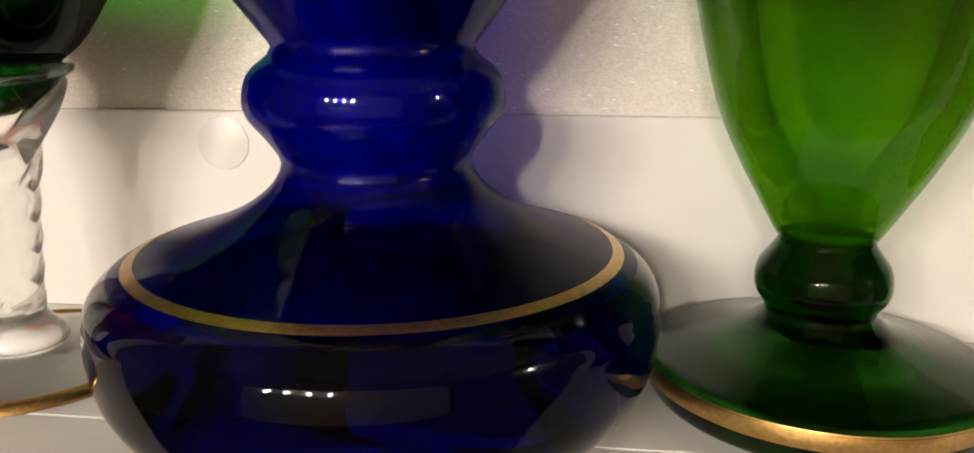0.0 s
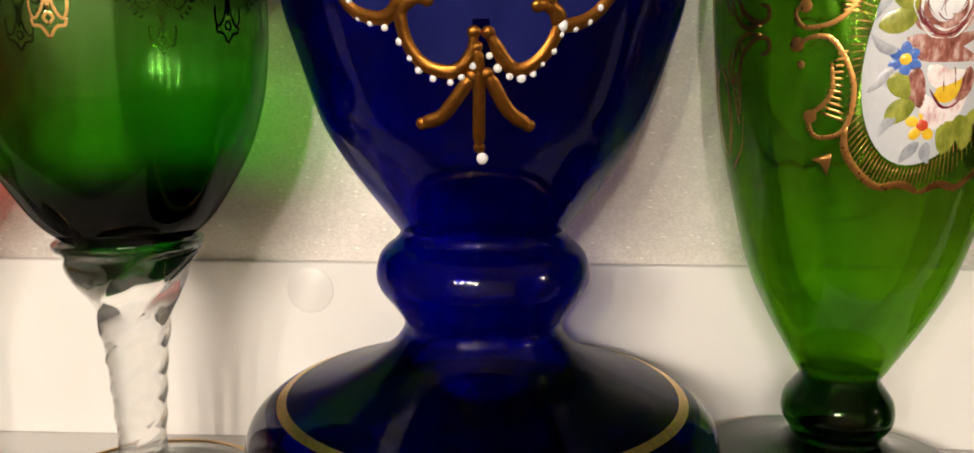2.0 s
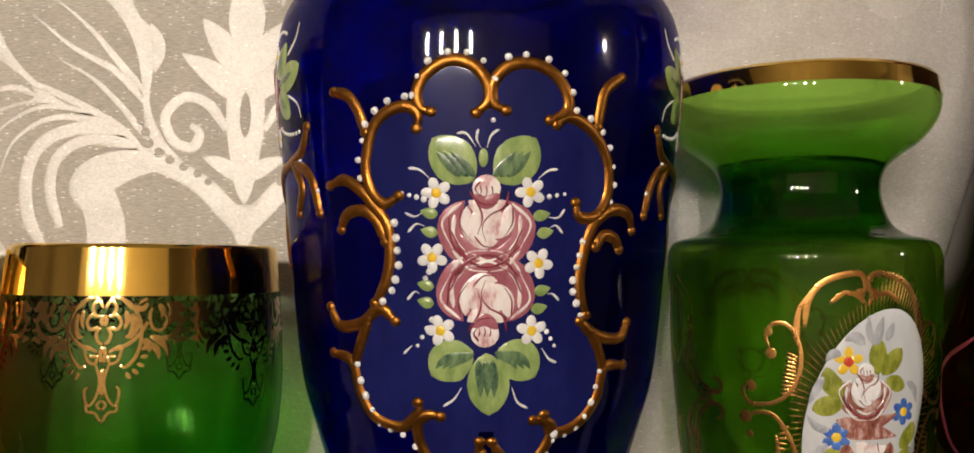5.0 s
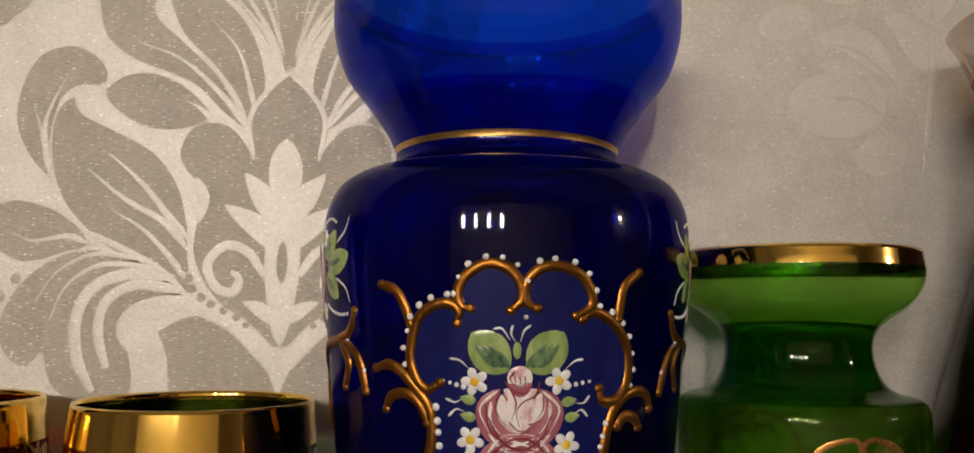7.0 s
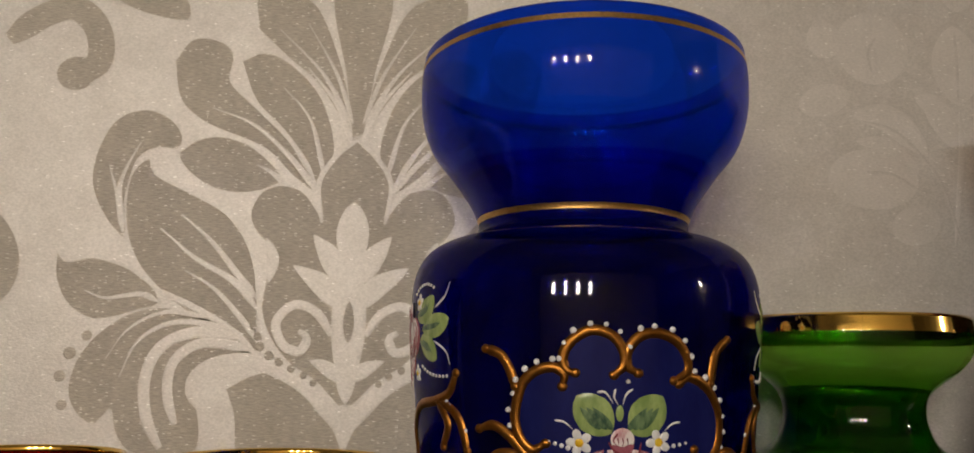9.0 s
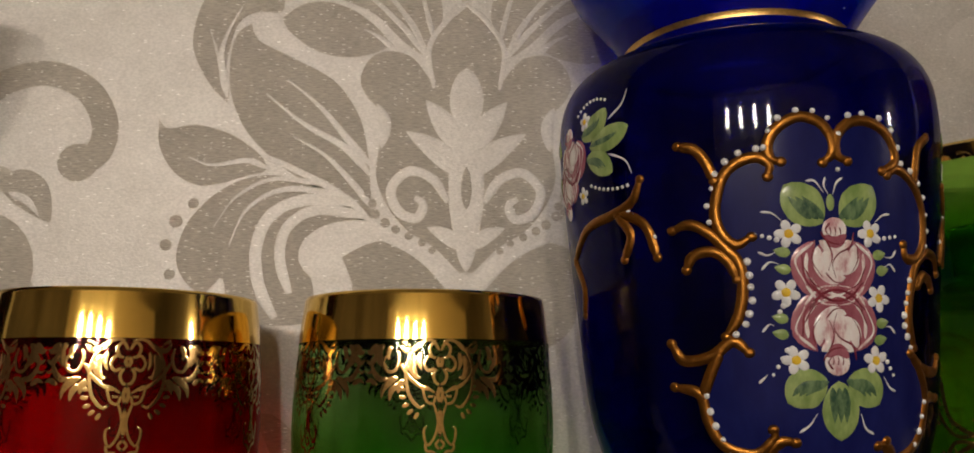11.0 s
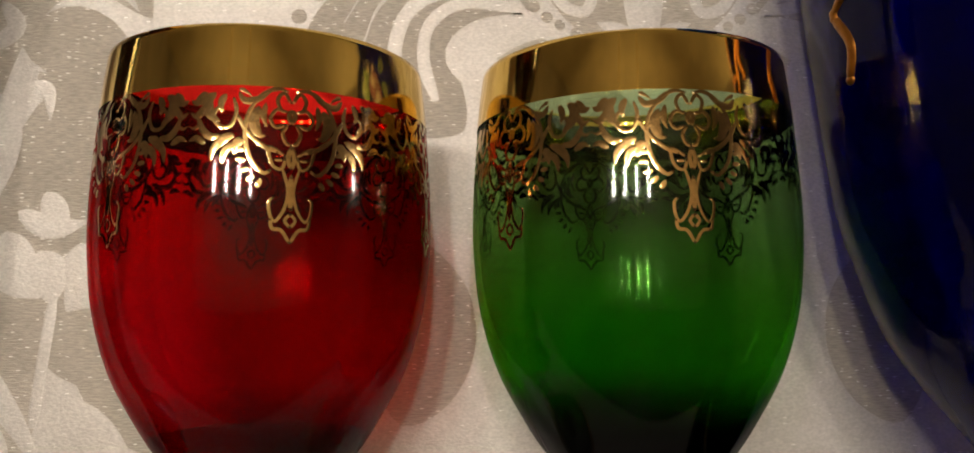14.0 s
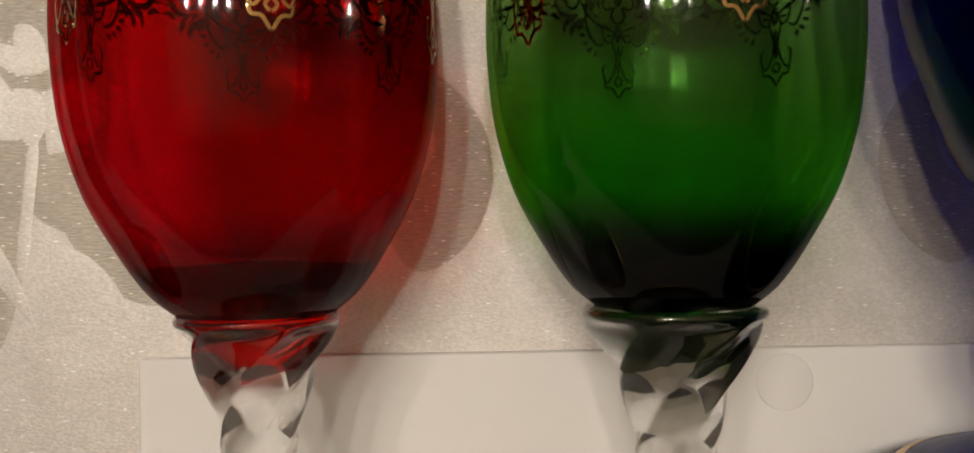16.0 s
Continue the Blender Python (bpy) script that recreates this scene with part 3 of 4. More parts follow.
for name, shape, mat, label in (("flower_motif", grey, PAPER_SHEEN, "glitter flower spray, pale sheen put into its colour"), ("flower_veins", light, PAPER, "pearl veins of the flower spray")):
    part(name, shape, mat, wall_north, label, False).location = (0, WALL_Y, 0)

# ---- stemmed goblets ----
BOWL = [(0.0165, 0.0772), (0.0225, 0.0825), (0.0285, 0.0915), (0.0345, 0.1030), (0.0384, 0.1165), (0.0400, 0.1310), (0.0401, 0.1430), (0.0393, 0.1576), (0.0385, 0.1670), (0.0376, 0.1748)]
STEM = [(0.0092, 0.0045), (0.0112, 0.0062), (0.0110, 0.0090), (0.0082, 0.0118), (0.0068, 0.0150), (0.0075, 0.0280), (0.0084, 0.0400), (0.0096, 0.0500), (0.0122, 0.0590), (0.0160, 0.0670), (0.0192, 0.0725), (0.0200, 0.0757), (0.0194, 0.0774), (0.0150, 0.0777)]


def filigree(shape, on, u0):
    """One repeat of the printed lace: a flower in a ring of scrolls over a hanging drop."""
    def g(pts, w, form=cord, n=0):
        for m in (-1, 1):
            stroke(shape, on, [(u0 + m * u, v) for u, v in pts], 1.2 * w, 0.012, form, 0.03, n)

    # flower
    g([(0.2, 158.6), (2.2, 160.8), (4.2, 159.4), (3.2, 157.2), (1.2, 156.8)], 0.65, cord, 16)
    g([(1.4, 156.6), (4.4, 157.2), (6.2, 155.2), (4.6, 153.4), (1.8, 154.2)], 0.65, cord, 16)
    g([(1.2, 154.2), (2.6, 152.2), (1.6, 150.2), (0.0, 149.8)], 0.65, cord, 12)
    g([(0.0, 157.2), (0.9, 155.8), (0.0, 154.2)], 0.8, cord, 8)
    # ring of scrolls
    g([(1.0, 161.2), (5.0, 161.6), (9.6, 159.6), (12.8, 155.6), (13.2, 151.0), (11.6, 146.6), (8.0, 143.8), (5.6, 144.6)], 0.75, cord, 30)
    g([(15.6, 160.6), (13.6, 158.8), (10.0, 159.2), (6.0, 161.0)], 1.3, blade)
    g([(15.4, 161.4), (13.2, 160.6), (11.6, 159.6)], 0.9, tail)
    g([(9.4, 157.8), (11.0, 154.6), (9.4, 151.8), (7.2, 151.6)], 1.9, blade)
    g([(7.6, 158.6), (8.2, 155.6), (7.0, 153.2)], 1.1, blade)
    g([(15.8, 155.8), (12.4, 152.0), (8.0, 149.4), (3.6, 148.2)], 0.8, cord, 16)
    g([(13.6, 150.8), (15.6, 149.6), (16.2, 147.2)], 1.7, blade)
    for u, v, t in ((14.6, 148.6, 20), (14.4, 146.4, 5), (13.2, 144.3, -20), (11.4, 142.6, -40), (9.0, 141.6, -60)):
        for m in (-1, 1):
            dot(shape, on, u0 + m * u, v, 1.0, 0.55, 0.012, m * t, 0.03, 10)
    # lozenges and stem
    g([(1.6, 147.4), (6.4, 149.2), (5.4, 145.6), (2.6, 144.8), (1.6, 147.4)], 0.6, cord, 16)
    g([(2.4, 146.6), (4.8, 146.6)], 0.5, cord, 6)
    g([(0.0, 149.4), (0.9, 147.0), (0.0, 144.8)], 0.8, cord, 8)
    g([(2.8, 145.4), (1.3, 142.2), (0.8, 139.6), (2.0, 136.2), (4.4, 134.0), (5.8, 135.6), (6.0, 138.2), (4.6, 138.8)], 0.55, cord, 24)
    g([(0.0, 143.6), (0.5, 140.0), (0.0, 136.2)], 0.6, cord, 8)
    g([(5.6, 134.6), (5.0, 132.6), (2.4, 132.2), (0.0, 129.6)], 0.6, cord, 14)
    g([(0.0, 135.6), (1.5, 134.2), (0.0, 132.8)], 0.55, cord, 8)
    # acanthus between two repeats
    g([(17.0, 159.4), (16.0, 156.6), (17.4, 153.6), (20.4, 153.2), (22.6, 155.2), (21.4, 157.2), (19.6, 156.4)], 0.7, cord, 24)
    g([(22.2, 160.4), (24.6, 158.6), (23.6, 155.8), (20.6, 154.2)], 2.0, blade)
    g([(19.2, 160.2), (20.6, 158.2), (20.2, 156.0)], 1.3, blade)
    g([(16.2, 151.6), (19.4, 150.6), (22.2, 148.4), (22.8, 145.8)], 1.7, blade)
    g([(16.0, 150.0), (18.8, 148.0), (19.6, 145.2)], 1.4, blade)
    g([(20.2, 151.4), (23.6, 151.2), (26.2, 153.2), (27.8, 156.6)], 1.3, blade)
    g([(25.0, 160.6), (27.6, 158.4), (29.7, 158.8)], 1.7, blade)
    g([(24.8, 158.0), (27.4, 155.4), (29.7, 156.2)], 1.3, blade)
    g([(24.6, 149.6), (27.4, 150.8), (29.7, 150.2)], 1.2, blade)
    g([(26.6, 153.4), (28.4, 152.8), (29.8, 153.4)], 0.8, tail)


def wrung_turn(z):
    """The twist of the stem in radians: tight along the rod, slow over the flared collar."""
    return 125.0 * min(z, 0.052) + 62.0 * max(z - 0.052, 0.0)


def wrung_depth(z):
    """How deep the flutes of the stem are cut; the top edge of the collar is a plain ring."""
    return 0.045 + 0.115 * min(max((z - 0.045) / 0.015, 0), 1) - 0.16 * min(max((z - 0.0735) / 0.002, 0), 1)


def goblet(x, y, glass, solid, core_glass, label, turn, girth=1.0):
    ob = thing("goblet", x, y, 0.0, label, "goblet", "gold-banded goblets on the shelf")
    prof = [tuple(p) for p in spline(BOWL, 44)]
    on = Round(prof)
    s = Shape()
    inner = [tuple(p) for p in spline([(0.0, 0.0895), (0.0110, 0.0902), (0.0200, 0.0930), (0.0275, 0.0985), (0.0330, 0.1065), (0.0368, 0.1180), (0.0384, 0.1310), (0.0386, 0.1430), (0.0379, 0.1576), (0.0371, 0.1670), (0.0364, 0.1748)], 44)]
    whole = [(0.0, 0.0772)] + prof + [(0.0373, 0.1755), (0.0367, 0.1755)] + inner[::-1]
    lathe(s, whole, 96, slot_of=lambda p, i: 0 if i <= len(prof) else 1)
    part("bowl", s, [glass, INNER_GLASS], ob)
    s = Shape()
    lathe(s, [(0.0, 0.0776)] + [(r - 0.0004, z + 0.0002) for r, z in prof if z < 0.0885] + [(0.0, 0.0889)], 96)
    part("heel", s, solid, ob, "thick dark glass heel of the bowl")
    s = Shape()
    ring(s, on, 162.0, 174.6, 0.12, rows=8)
    lathe(s, [(0.03772, 0.1746), (0.0375, 0.1757), (0.0367, 0.1757), (0.03625, 0.1746), (0.0365, 0.1725)], 96)
    part("rim_band", s, GOLD_BAND, ob, "broad polished gold rim band")
    for k in range(6):
        s = Shape()
        filigree(s, on, turn + 60 * k)
        part("lace_motif", s, GOLD_FINE, ob, "printed gold lace ornament")
    s = Shape()
    stem = [(r * girth if z > 0.03 else r, z) for r, z in spline(STEM, 130)]
    knob = [p for p in stem if p[1] < 0.0135]
    rod = [p for p in stem if p[1] >= 0.0125]
    lathe(s, [(0.0, 0.0140)] + rod + [(0.0, 0.0777)], 96, lobes=6, depth=wrung_depth, twist=wrung_turn)
    part("stem", s, CRYSTAL, ob, "clear twisted glass stem")
    s = Shape()
    core, n = [], 48
    for r, z, wave in ((0.0166, 0.0769, 0.0), (0.0158, 0.0742, 0.0008), (0.0142, 0.0716, 0.0024), (0.0102, 0.0692, 0.0032), (0.0046, 0.0674, 0.0016)):
        core += [(girth * r * math.sin(2 * math.pi * k / n), -girth * r * math.cos(2 * math.pi * k / n), z + wave * math.sin(8 * math.pi * k / n)) for k in range(n)]
    core.append((0.0, 0.0, 0.0668))
    s.add(core, [(r * n + k, r * n + (k + 1) % n, (r + 1) * n + (k + 1) % n, (r + 1) * n + k) for r in range(4) for k in range(n)] + [(4 * n + k, 4 * n + (k + 1) % n, 5 * n) for k in range(n)])
    part("coloured_core", s, core_glass, ob, "coloured glass drawn down into the clear collar")
    s = Shape()
    lathe(s, [(0.0, 0.0), (0.0335, 0.0), (0.0352, 0.0009), (0.0352, 0.0019), (0.0335, 0.0028), (0.0200, 0.0038), (0.0110, 0.0043), (0.0, 0.0043)], 96)
    part("foot", s, CRYSTAL_THIN, ob, "clear glass foot disc")
    s = Shape()
    lathe(s, [(0.0, 0.0044)] + knob + [(0.0, 0.0138)], 64)
    part("knop", s, CRYSTAL, ob, "clear glass knop under the stem")
    s = Shape()
    lathe(s, [(0.0322, 0.0031), (0.0336, 0.00292), (0.0353, 0.0021), (0.0354, 0.0009)], 96)
    part("foot_rim", s, GOLD_LINE, ob, "gold painted foot edge")
    return ob


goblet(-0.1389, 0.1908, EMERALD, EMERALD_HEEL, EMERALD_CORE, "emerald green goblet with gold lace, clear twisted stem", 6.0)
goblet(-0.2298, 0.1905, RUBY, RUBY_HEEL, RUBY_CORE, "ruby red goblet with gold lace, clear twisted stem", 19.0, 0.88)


# ---- tall cobalt vase ----
BLUE = [(0.0400, 0.0), (0.0492, 0.0028), (0.0560, 0.0082), (0.0602, 0.0150), (0.0617, 0.0215), (0.0620, 0.0280), (0.0603, 0.0340), (0.0550, 0.0384), (0.0475, 0.0411), (0.0390, 0.0440), (0.0308, 0.0477), (0.0243, 0.0522), (0.0212, 0.0562), (0.0206, 0.0595), (0.0235, 0.0640), (0.0270, 0.0685), (0.0277, 0.0725), (0.0262, 0.0775), (0.0220, 0.0812), (0.0213, 0.0830), (0.0228, 0.0850), (0.0262, 0.0895), (0.0312, 0.0960), (0.0360, 0.1030), (0.0404, 0.1111), (0.0457, 0.1270), (0.0499, 0.1433), (0.0535, 0.1767), (0.0567, 0.2096), (0.0575, 0.2215), (0.0575, 0.2284), (0.0570, 0.2340), (0.0555, 0.2390), (0.0525, 0.2435), (0.0470, 0.2470), (0.0400, 0.2492), (0.0362, 0.2515), (0.0356, 0.2545), (0.0368, 0.2580), (0.0390, 0.2625), (0.0455, 0.2717), (0.0525, 0.2810), (0.0560, 0.2920), (0.0566, 0.3035), (0.0557, 0.3120)]


def rose(parent, on, u, v, size, flip, petals=PINK_ENAMEL, pale=PALE_ENAMEL, line=WINE_ENAMEL):
    """A brushed rose: broad outer petals, pale inner ones, a bud and thin dark lines."""
    m = -1 if flip else 1
    k = size / on.metric(v)
    a, b, c = Shape(), Shape(), Shape()

    def s(shape, pts, w, h, lift, form=swell, n=14):
        stroke(shape, on, [(u + x * k, v + m * z * size) for x, z in pts], w * size, h, form, lift, n)

    s(a, [(-0.55, 0.6), (-0.95, 0.05), (-0.7, -0.65), (-0.05, -0.98)], 0.66, 0.3, 0.05)
    s(a, [(0.55, 0.6), (0.98, 0.05), (0.72, -0.65), (0.05, -0.98)], 0.66, 0.3, 0.06)
    s(a, [(-0.7, -0.2), (-0.2, -0.85), (0.4, -0.8), (0.8, -0.2)], 0.6, 0.3, 0.1)
    dot(a, on, u, v - m * 0.1 * size, 0.80 * size, 0.72 * size, 0.3, 0, 0.06, 20)
    s(b, [(-0.50, 0.45), (-0.45, -0.05), (-0.1, -0.45), (0.3, -0.42)], 0.42, 0.25, 0.34)
    s(b, [(0.6, 0.5), (0.5, 0.0), (0.2, -0.35)], 0.42, 0.25, 0.36)
    s(b, [(-0.1, 0.5), (0.05, 0.0), (0.35, -0.3)], 0.95, 0.25, 0.38)
    s(b, [(-0.45, 0.6), (0.0, 0.35), (0.5, 0.6)], 0.4, 0.25, 0.40)
    dot(b, on, u, v + m * 0.92 * size, 0.36 * size, 0.34 * size, 0.3, 0, 0.4, 16)
    s(a, [(-0.32, 0.75), (0.0, 0.55), (0.33, 0.78)], 0.34, 0.2, 0.62)
    for x0, z0, x1, z1, x2, z2, w in ((-0.62, 0.55, -1.12, 0.05, -0.86, -0.62, 0.10), (0.64, 0.55, 1.14, 0.05, 0.88, -0.62, 0.10), (-0.86, -0.66, -0.45, -1.12, 0.05, -1.2, 0.10), (0.88, -0.66, 0.5, -1.1, 0.1, -1.2, 0.09), (-0.8, 0.25, -0.82, -0.3, -0.5, -0.72, 0.13), (0.86, 0.25, 0.84, -0.3, 0.5, -0.74, 0.13), (-0.4, -0.75, 0.05, -0.92, 0.5, -0.74, 0.12)):
        s(b, [(x0, z0), (x1, z1), (x2, z2)], w, 0.15, 0.36, tail)
    s(c, [(-0.75, -0.55), (-0.35, -0.98), (0.1, -1.08), (0.55, -0.9), (0.8, -0.5)], 0.10, 0.1, 0.45, tail)
    s(c, [(-0.3, 0.7), (-0.1, 0.2), (-0.22, -0.25)], 0.07, 0.12, 0.66, tail)
    s(c, [(0.55, 0.85), (0.45, 0.45), (0.1, 0.25), (-0.1, -0.05), (0.0, -0.45)], 0.07, 0.12, 0.66, tail)
    s(c, [(-0.42, 0.85), (-0.25, 0.6), (0.05, 0.5), (0.3, 0.55)], 0.07, 0.12, 0.82, tail)
    s(c, [(-0.15, 1.1), (-0.28, 0.9), (-0.15, 0.72)], 0.07, 0.12, 0.8, tail)
    s(c, [(-0.95, 0.2), (-0.85, -0.5), (-0.3, -1.0), (0.3, -1.02), (0.85, -0.55)], 0.05, 0.12, 0.5, cord)
    for x0, z0, x1, z1, x2, z2 in ((-0.9, -0.15, -0.62, -0.62, -0.15, -0.86), (0.92, -0.1, 0.66, -0.6, 0.2, -0.84), (-0.62, 0.42, -0.66, 0.0, -0.4, -0.42), (0.66, 0.45, 0.66, 0.05, 0.42, -0.36), (-0.3, -0.3, -0.05, -0.55, 0.3, -0.55)):
        s(c, [(x0, z0), (x1, z1), (x2, z2)], 0.055, 0.1, 0.62, tail)
    for x0 in (-0.16, -0.02, 0.12):
        s(c, [(x0, 0.98), (x0 + 0.03, 0.82), (x0 - 0.02, 0.7)], 0.045, 0.1, 0.84, tail, 6)
    ob = part("rose", a, petals, parent, "hand-painted enamel rose")
    part("inner_petal", b, pale, ob)
    tagged(part("linework", c, line, ob), kind="stuff")


def painted_leaf(parent, on, pts, width, pale=GREEN_ENAMEL, dark=DARK_GREEN_ENAMEL):
    a, b = Shape(), Shape()
    stroke(a, on, pts, 1.12 * width, 0.3, swell, 0.05, 16)
    p = np.array(pts, float)
    core = [tuple(p[0] * 0.9 + p[-1] * 0.1), tuple(p[len(p) // 2] * 0.92 + p[0] * 0.08), tuple(p[-1] * 0.7 + p[0] * 0.3)]
    for off in (-0.20, -0.02, 0.15):
        q = [(x + off * width / on.metric(z), z) for x, z in core]
        stroke(b, on, q, width * 0.24, 0.1, blade, 0.36, 10)
    ob = part("leaf", a, pale, parent)
    part("leaf_shading", b, dark, ob)


def daisy(parent, on, u, v, size, count=5, petal=WHITE_ENAMEL, eye=YELLOW_ENAMEL, turn=90):
    b = Shape()
    dot(b, on, u, v, 0.36 * size, 0.36 * size, 0.35, 0, 0.22, 12)
    ob = part("daisy", b, eye, parent, "small painted daisy")
    for i in range(count):
        q = math.radians(turn + 360 * i / count)
        a = Shape()
        dot(a, on, u + 0.62 * size * math.cos(q) / on.metric(v), v + 0.62 * size * math.sin(q), 0.46 * size, 0.36 * size, 0.35, math.degrees(q), 0.05, 12)
        part("petal", a, petal, ob)


def cobalt_vase():
    ob = thing("vase", -0.0384, 0.1771, 0.0, "tall cobalt blue glass vase with raised gold and roses", "vase", "painted vases on the shelf")
    prof = [tuple(p) for p in spline(BLUE, 200)]
    on = Round(prof)
    s = Shape()
    inner = [(max(r - 0.0026, 0.003), z) for r, z in prof if z > 0.0392]
    lathe(s, [(0.0, 0.0015), (0.036, 0.0015)] + prof + [(prof[-1][0] - 0.0008, 0.3128), (prof[-1][0] - 0.0019, 0.3128)] + inner[::-1] + [(0.046, 0.0330), (0.036, 0.0300), (0.018, 0.0285), (0.0, 0.0280)], 128, slot_of=lambda p, i: 1 if p[1] < 0.0370 else 0 if i < len(prof) + 2 else 2)
    part("body", s, [COBALT, COBALT_SOLID, INNER_BENT], ob)
    for v0, v1, lab in ((39.0, 39.9, "thin gold ring on the foot"), (254.6, 256.4, "thin gold ring on the neck"), (306.6, 308.4, "thin gold ring under the lip")):
        s = Shape()
        ring(s, on, v0, v1, 0.05, 128)
        part("gold_ring", s, GOLD_LINE, ob, lab)

    # the opaque field inside the front frame
    def fill(rows, cols=18):
        s = Shape()
        verts = [on.place(a + (b - a) * q / cols, v, 0.09) for v, a, b in rows for q in range(cols + 1)]
        k = cols + 1
        s.add(verts, [(i * k + q, i * k + q + 1, (i + 1) * k + q + 1, (i + 1) * k + q) for i in range(len(rows) - 1) for q in range(cols)])
        part("painted_field", s, NAVY_GROUND, ob, "satin navy field inside the gold frame")

    edge = [(132, -21, 21), (134, -30, 30), (140, -34, 35), (147, -35, 36.5), (152, -33, 34.5), (157, -30, 30), (160, -27, 28), (166, -24, 27), (175, -22.5, 28), (181, -24, 30.5), (186, -27, 33.5), (192, -28.5, 34), (198, -28, 32), (202, -26, 28), (206, -21, 21)]
    fill([tuple(q) for q in spline(edge, 44)])
    for mid in (-6.5, 11.6):
        fill([(206 + 9.6 * q / 8, mid - 8.6 * math.sqrt(max(1 - (q / 8) ** 2, 0.0004)), mid + 8.6 * math.sqrt(max(1 - (q / 8) ** 2, 0.0004))) for q in range(9)])
    for mid in (-8.3, 12.6):
        fill([(132 - 9.4 * q / 8, mid + 8.4 * math.sqrt(max(1 - (q / 8) ** 2, 0.0004)), mid - 8.4 * math.sqrt(max(1 - (q / 8) ** 2, 0.0004))) for q in range(9)])
    def scroll(pts, w=2.9, form=cord):
        s = Shape()
        stroke(s, on, pts, w, 0.75, form, 0.06, 6 * len(pts))
        for end in (pts[0], pts[-1]):
            dot(s, on, end[0], end[1], 0.5 * w, 0.46 * w, 0.78, 0, 0.04, 12)
        part("gold_scroll", s, GOLD_RAISED, ob, "raised brown-gold scroll")

    scroll([(-11.5, 205.2), (-14.0, 206.1), (-14.8, 209.4), (-12.5, 213.6), (-7.2, 216.6), (-1.9, 215.5), (1.4, 211.8), (2.0, 207.7), (-0.9, 204.8)])
    scroll([(5.9, 205.4), (2.9, 207.2), (2.9, 211.4), (6.2, 215.2), (11.6, 216.2), (17.3, 214.0), (20.6, 209.8), (20.8, 206.0), (16.5, 203.6)])
    scroll([(-15.0, 201.5), (-14.5, 204.7), (-17.5, 206.6), (-22.3, 205.6), (-26.2, 202.3), (-28.3, 196.6), (-28.8, 191.8), (-27.2, 187.1), (-23.8, 184.6), (-19.9, 186.4)])
    scroll([(-37.6, 211.5), (-33.1, 210.0), (-30.2, 206.1), (-28.5, 201.3)])
    scroll([(-40.9, 189.5), (-35.8, 190.6), (-30.8, 187.9), (-26.7, 183.8), (-23.4, 179.7), (-22.8, 173.5), (-24.4, 166.5), (-28.0, 161.5)])
    scroll([(-37.7, 178.9), (-35.5, 182.4), (-30.3, 183.2), (-26.2, 180.5), (-24.0, 175.9)])
    scroll([(18.2, 202.7), (21.9, 204.6), (28.0, 201.8), (32.2, 197.0), (33.9, 192.2), (33.6, 186.4), (30.4, 182.2), (25.4, 181.9), (24.2, 185.2)])
    scroll([(35.9, 215.2), (31.3, 211.6), (30.0, 206.7), (29.5, 202.8)])
    scroll([(43.9, 179.1), (41.7, 183.1), (36.0, 183.9), (30.5, 180.7), (28.2, 176.1), (26.8, 170.0), (26.8, 164.7), (29.1, 159.0)])
    scroll([(39.2, 174.5), (37.3, 177.0), (33.5, 177.7), (31.0, 175.0)])
    scroll([(-44.0, 160.2), (-40.6, 155.8), (-32.6, 156.7), (-26.4, 160.3), (-22.1, 157.5)])
    scroll([(-44.2, 149.0), (-36.8, 147.2), (-34.8, 139.9), (-30.6, 134.2), (-21.8, 132.5), (-16.6, 136.4), (-16.7, 138.6)])
    scroll([(-30.0, 158.0), (-33.0, 152.5), (-36.0, 146.5)])
    scroll([(-10.5, 135.5), (-14.0, 135.8), (-17.3, 133.5), (-16.7, 127.6), (-12.5, 123.2), (-5.1, 121.9), (-0.4, 125.0), (0.4, 129.5)])
    scroll([(44.9, 156.7), (42.2, 153.0), (32.7, 154.0), (27.3, 157.6)])
    scroll([(31.0, 155.0), (34.5, 150.0), (36.5, 145.5)])
    scroll([(44.8, 146.2), (37.0, 145.9), (35.2, 138.5), (29.9, 132.9), (22.0, 131.1), (18.5, 135.7)])
    scroll([(15.5, 134.5), (18.0, 134.5), (21.5, 131.9), (18.9, 126.0), (13.6, 122.5), (8.8, 123.4), (3.9, 129.4)])
    scroll([(1.0, 126.7), (1.5, 120.2), (1.4, 106.4)], 2.6)
    scroll([(-0.2, 121.0), (-8.6, 113.4), (-15.6, 111.4)])
    scroll([(3.6, 121.5), (9.7, 114.2), (16.3, 111.0)])
    # white beads along the frame
    s = Shape()
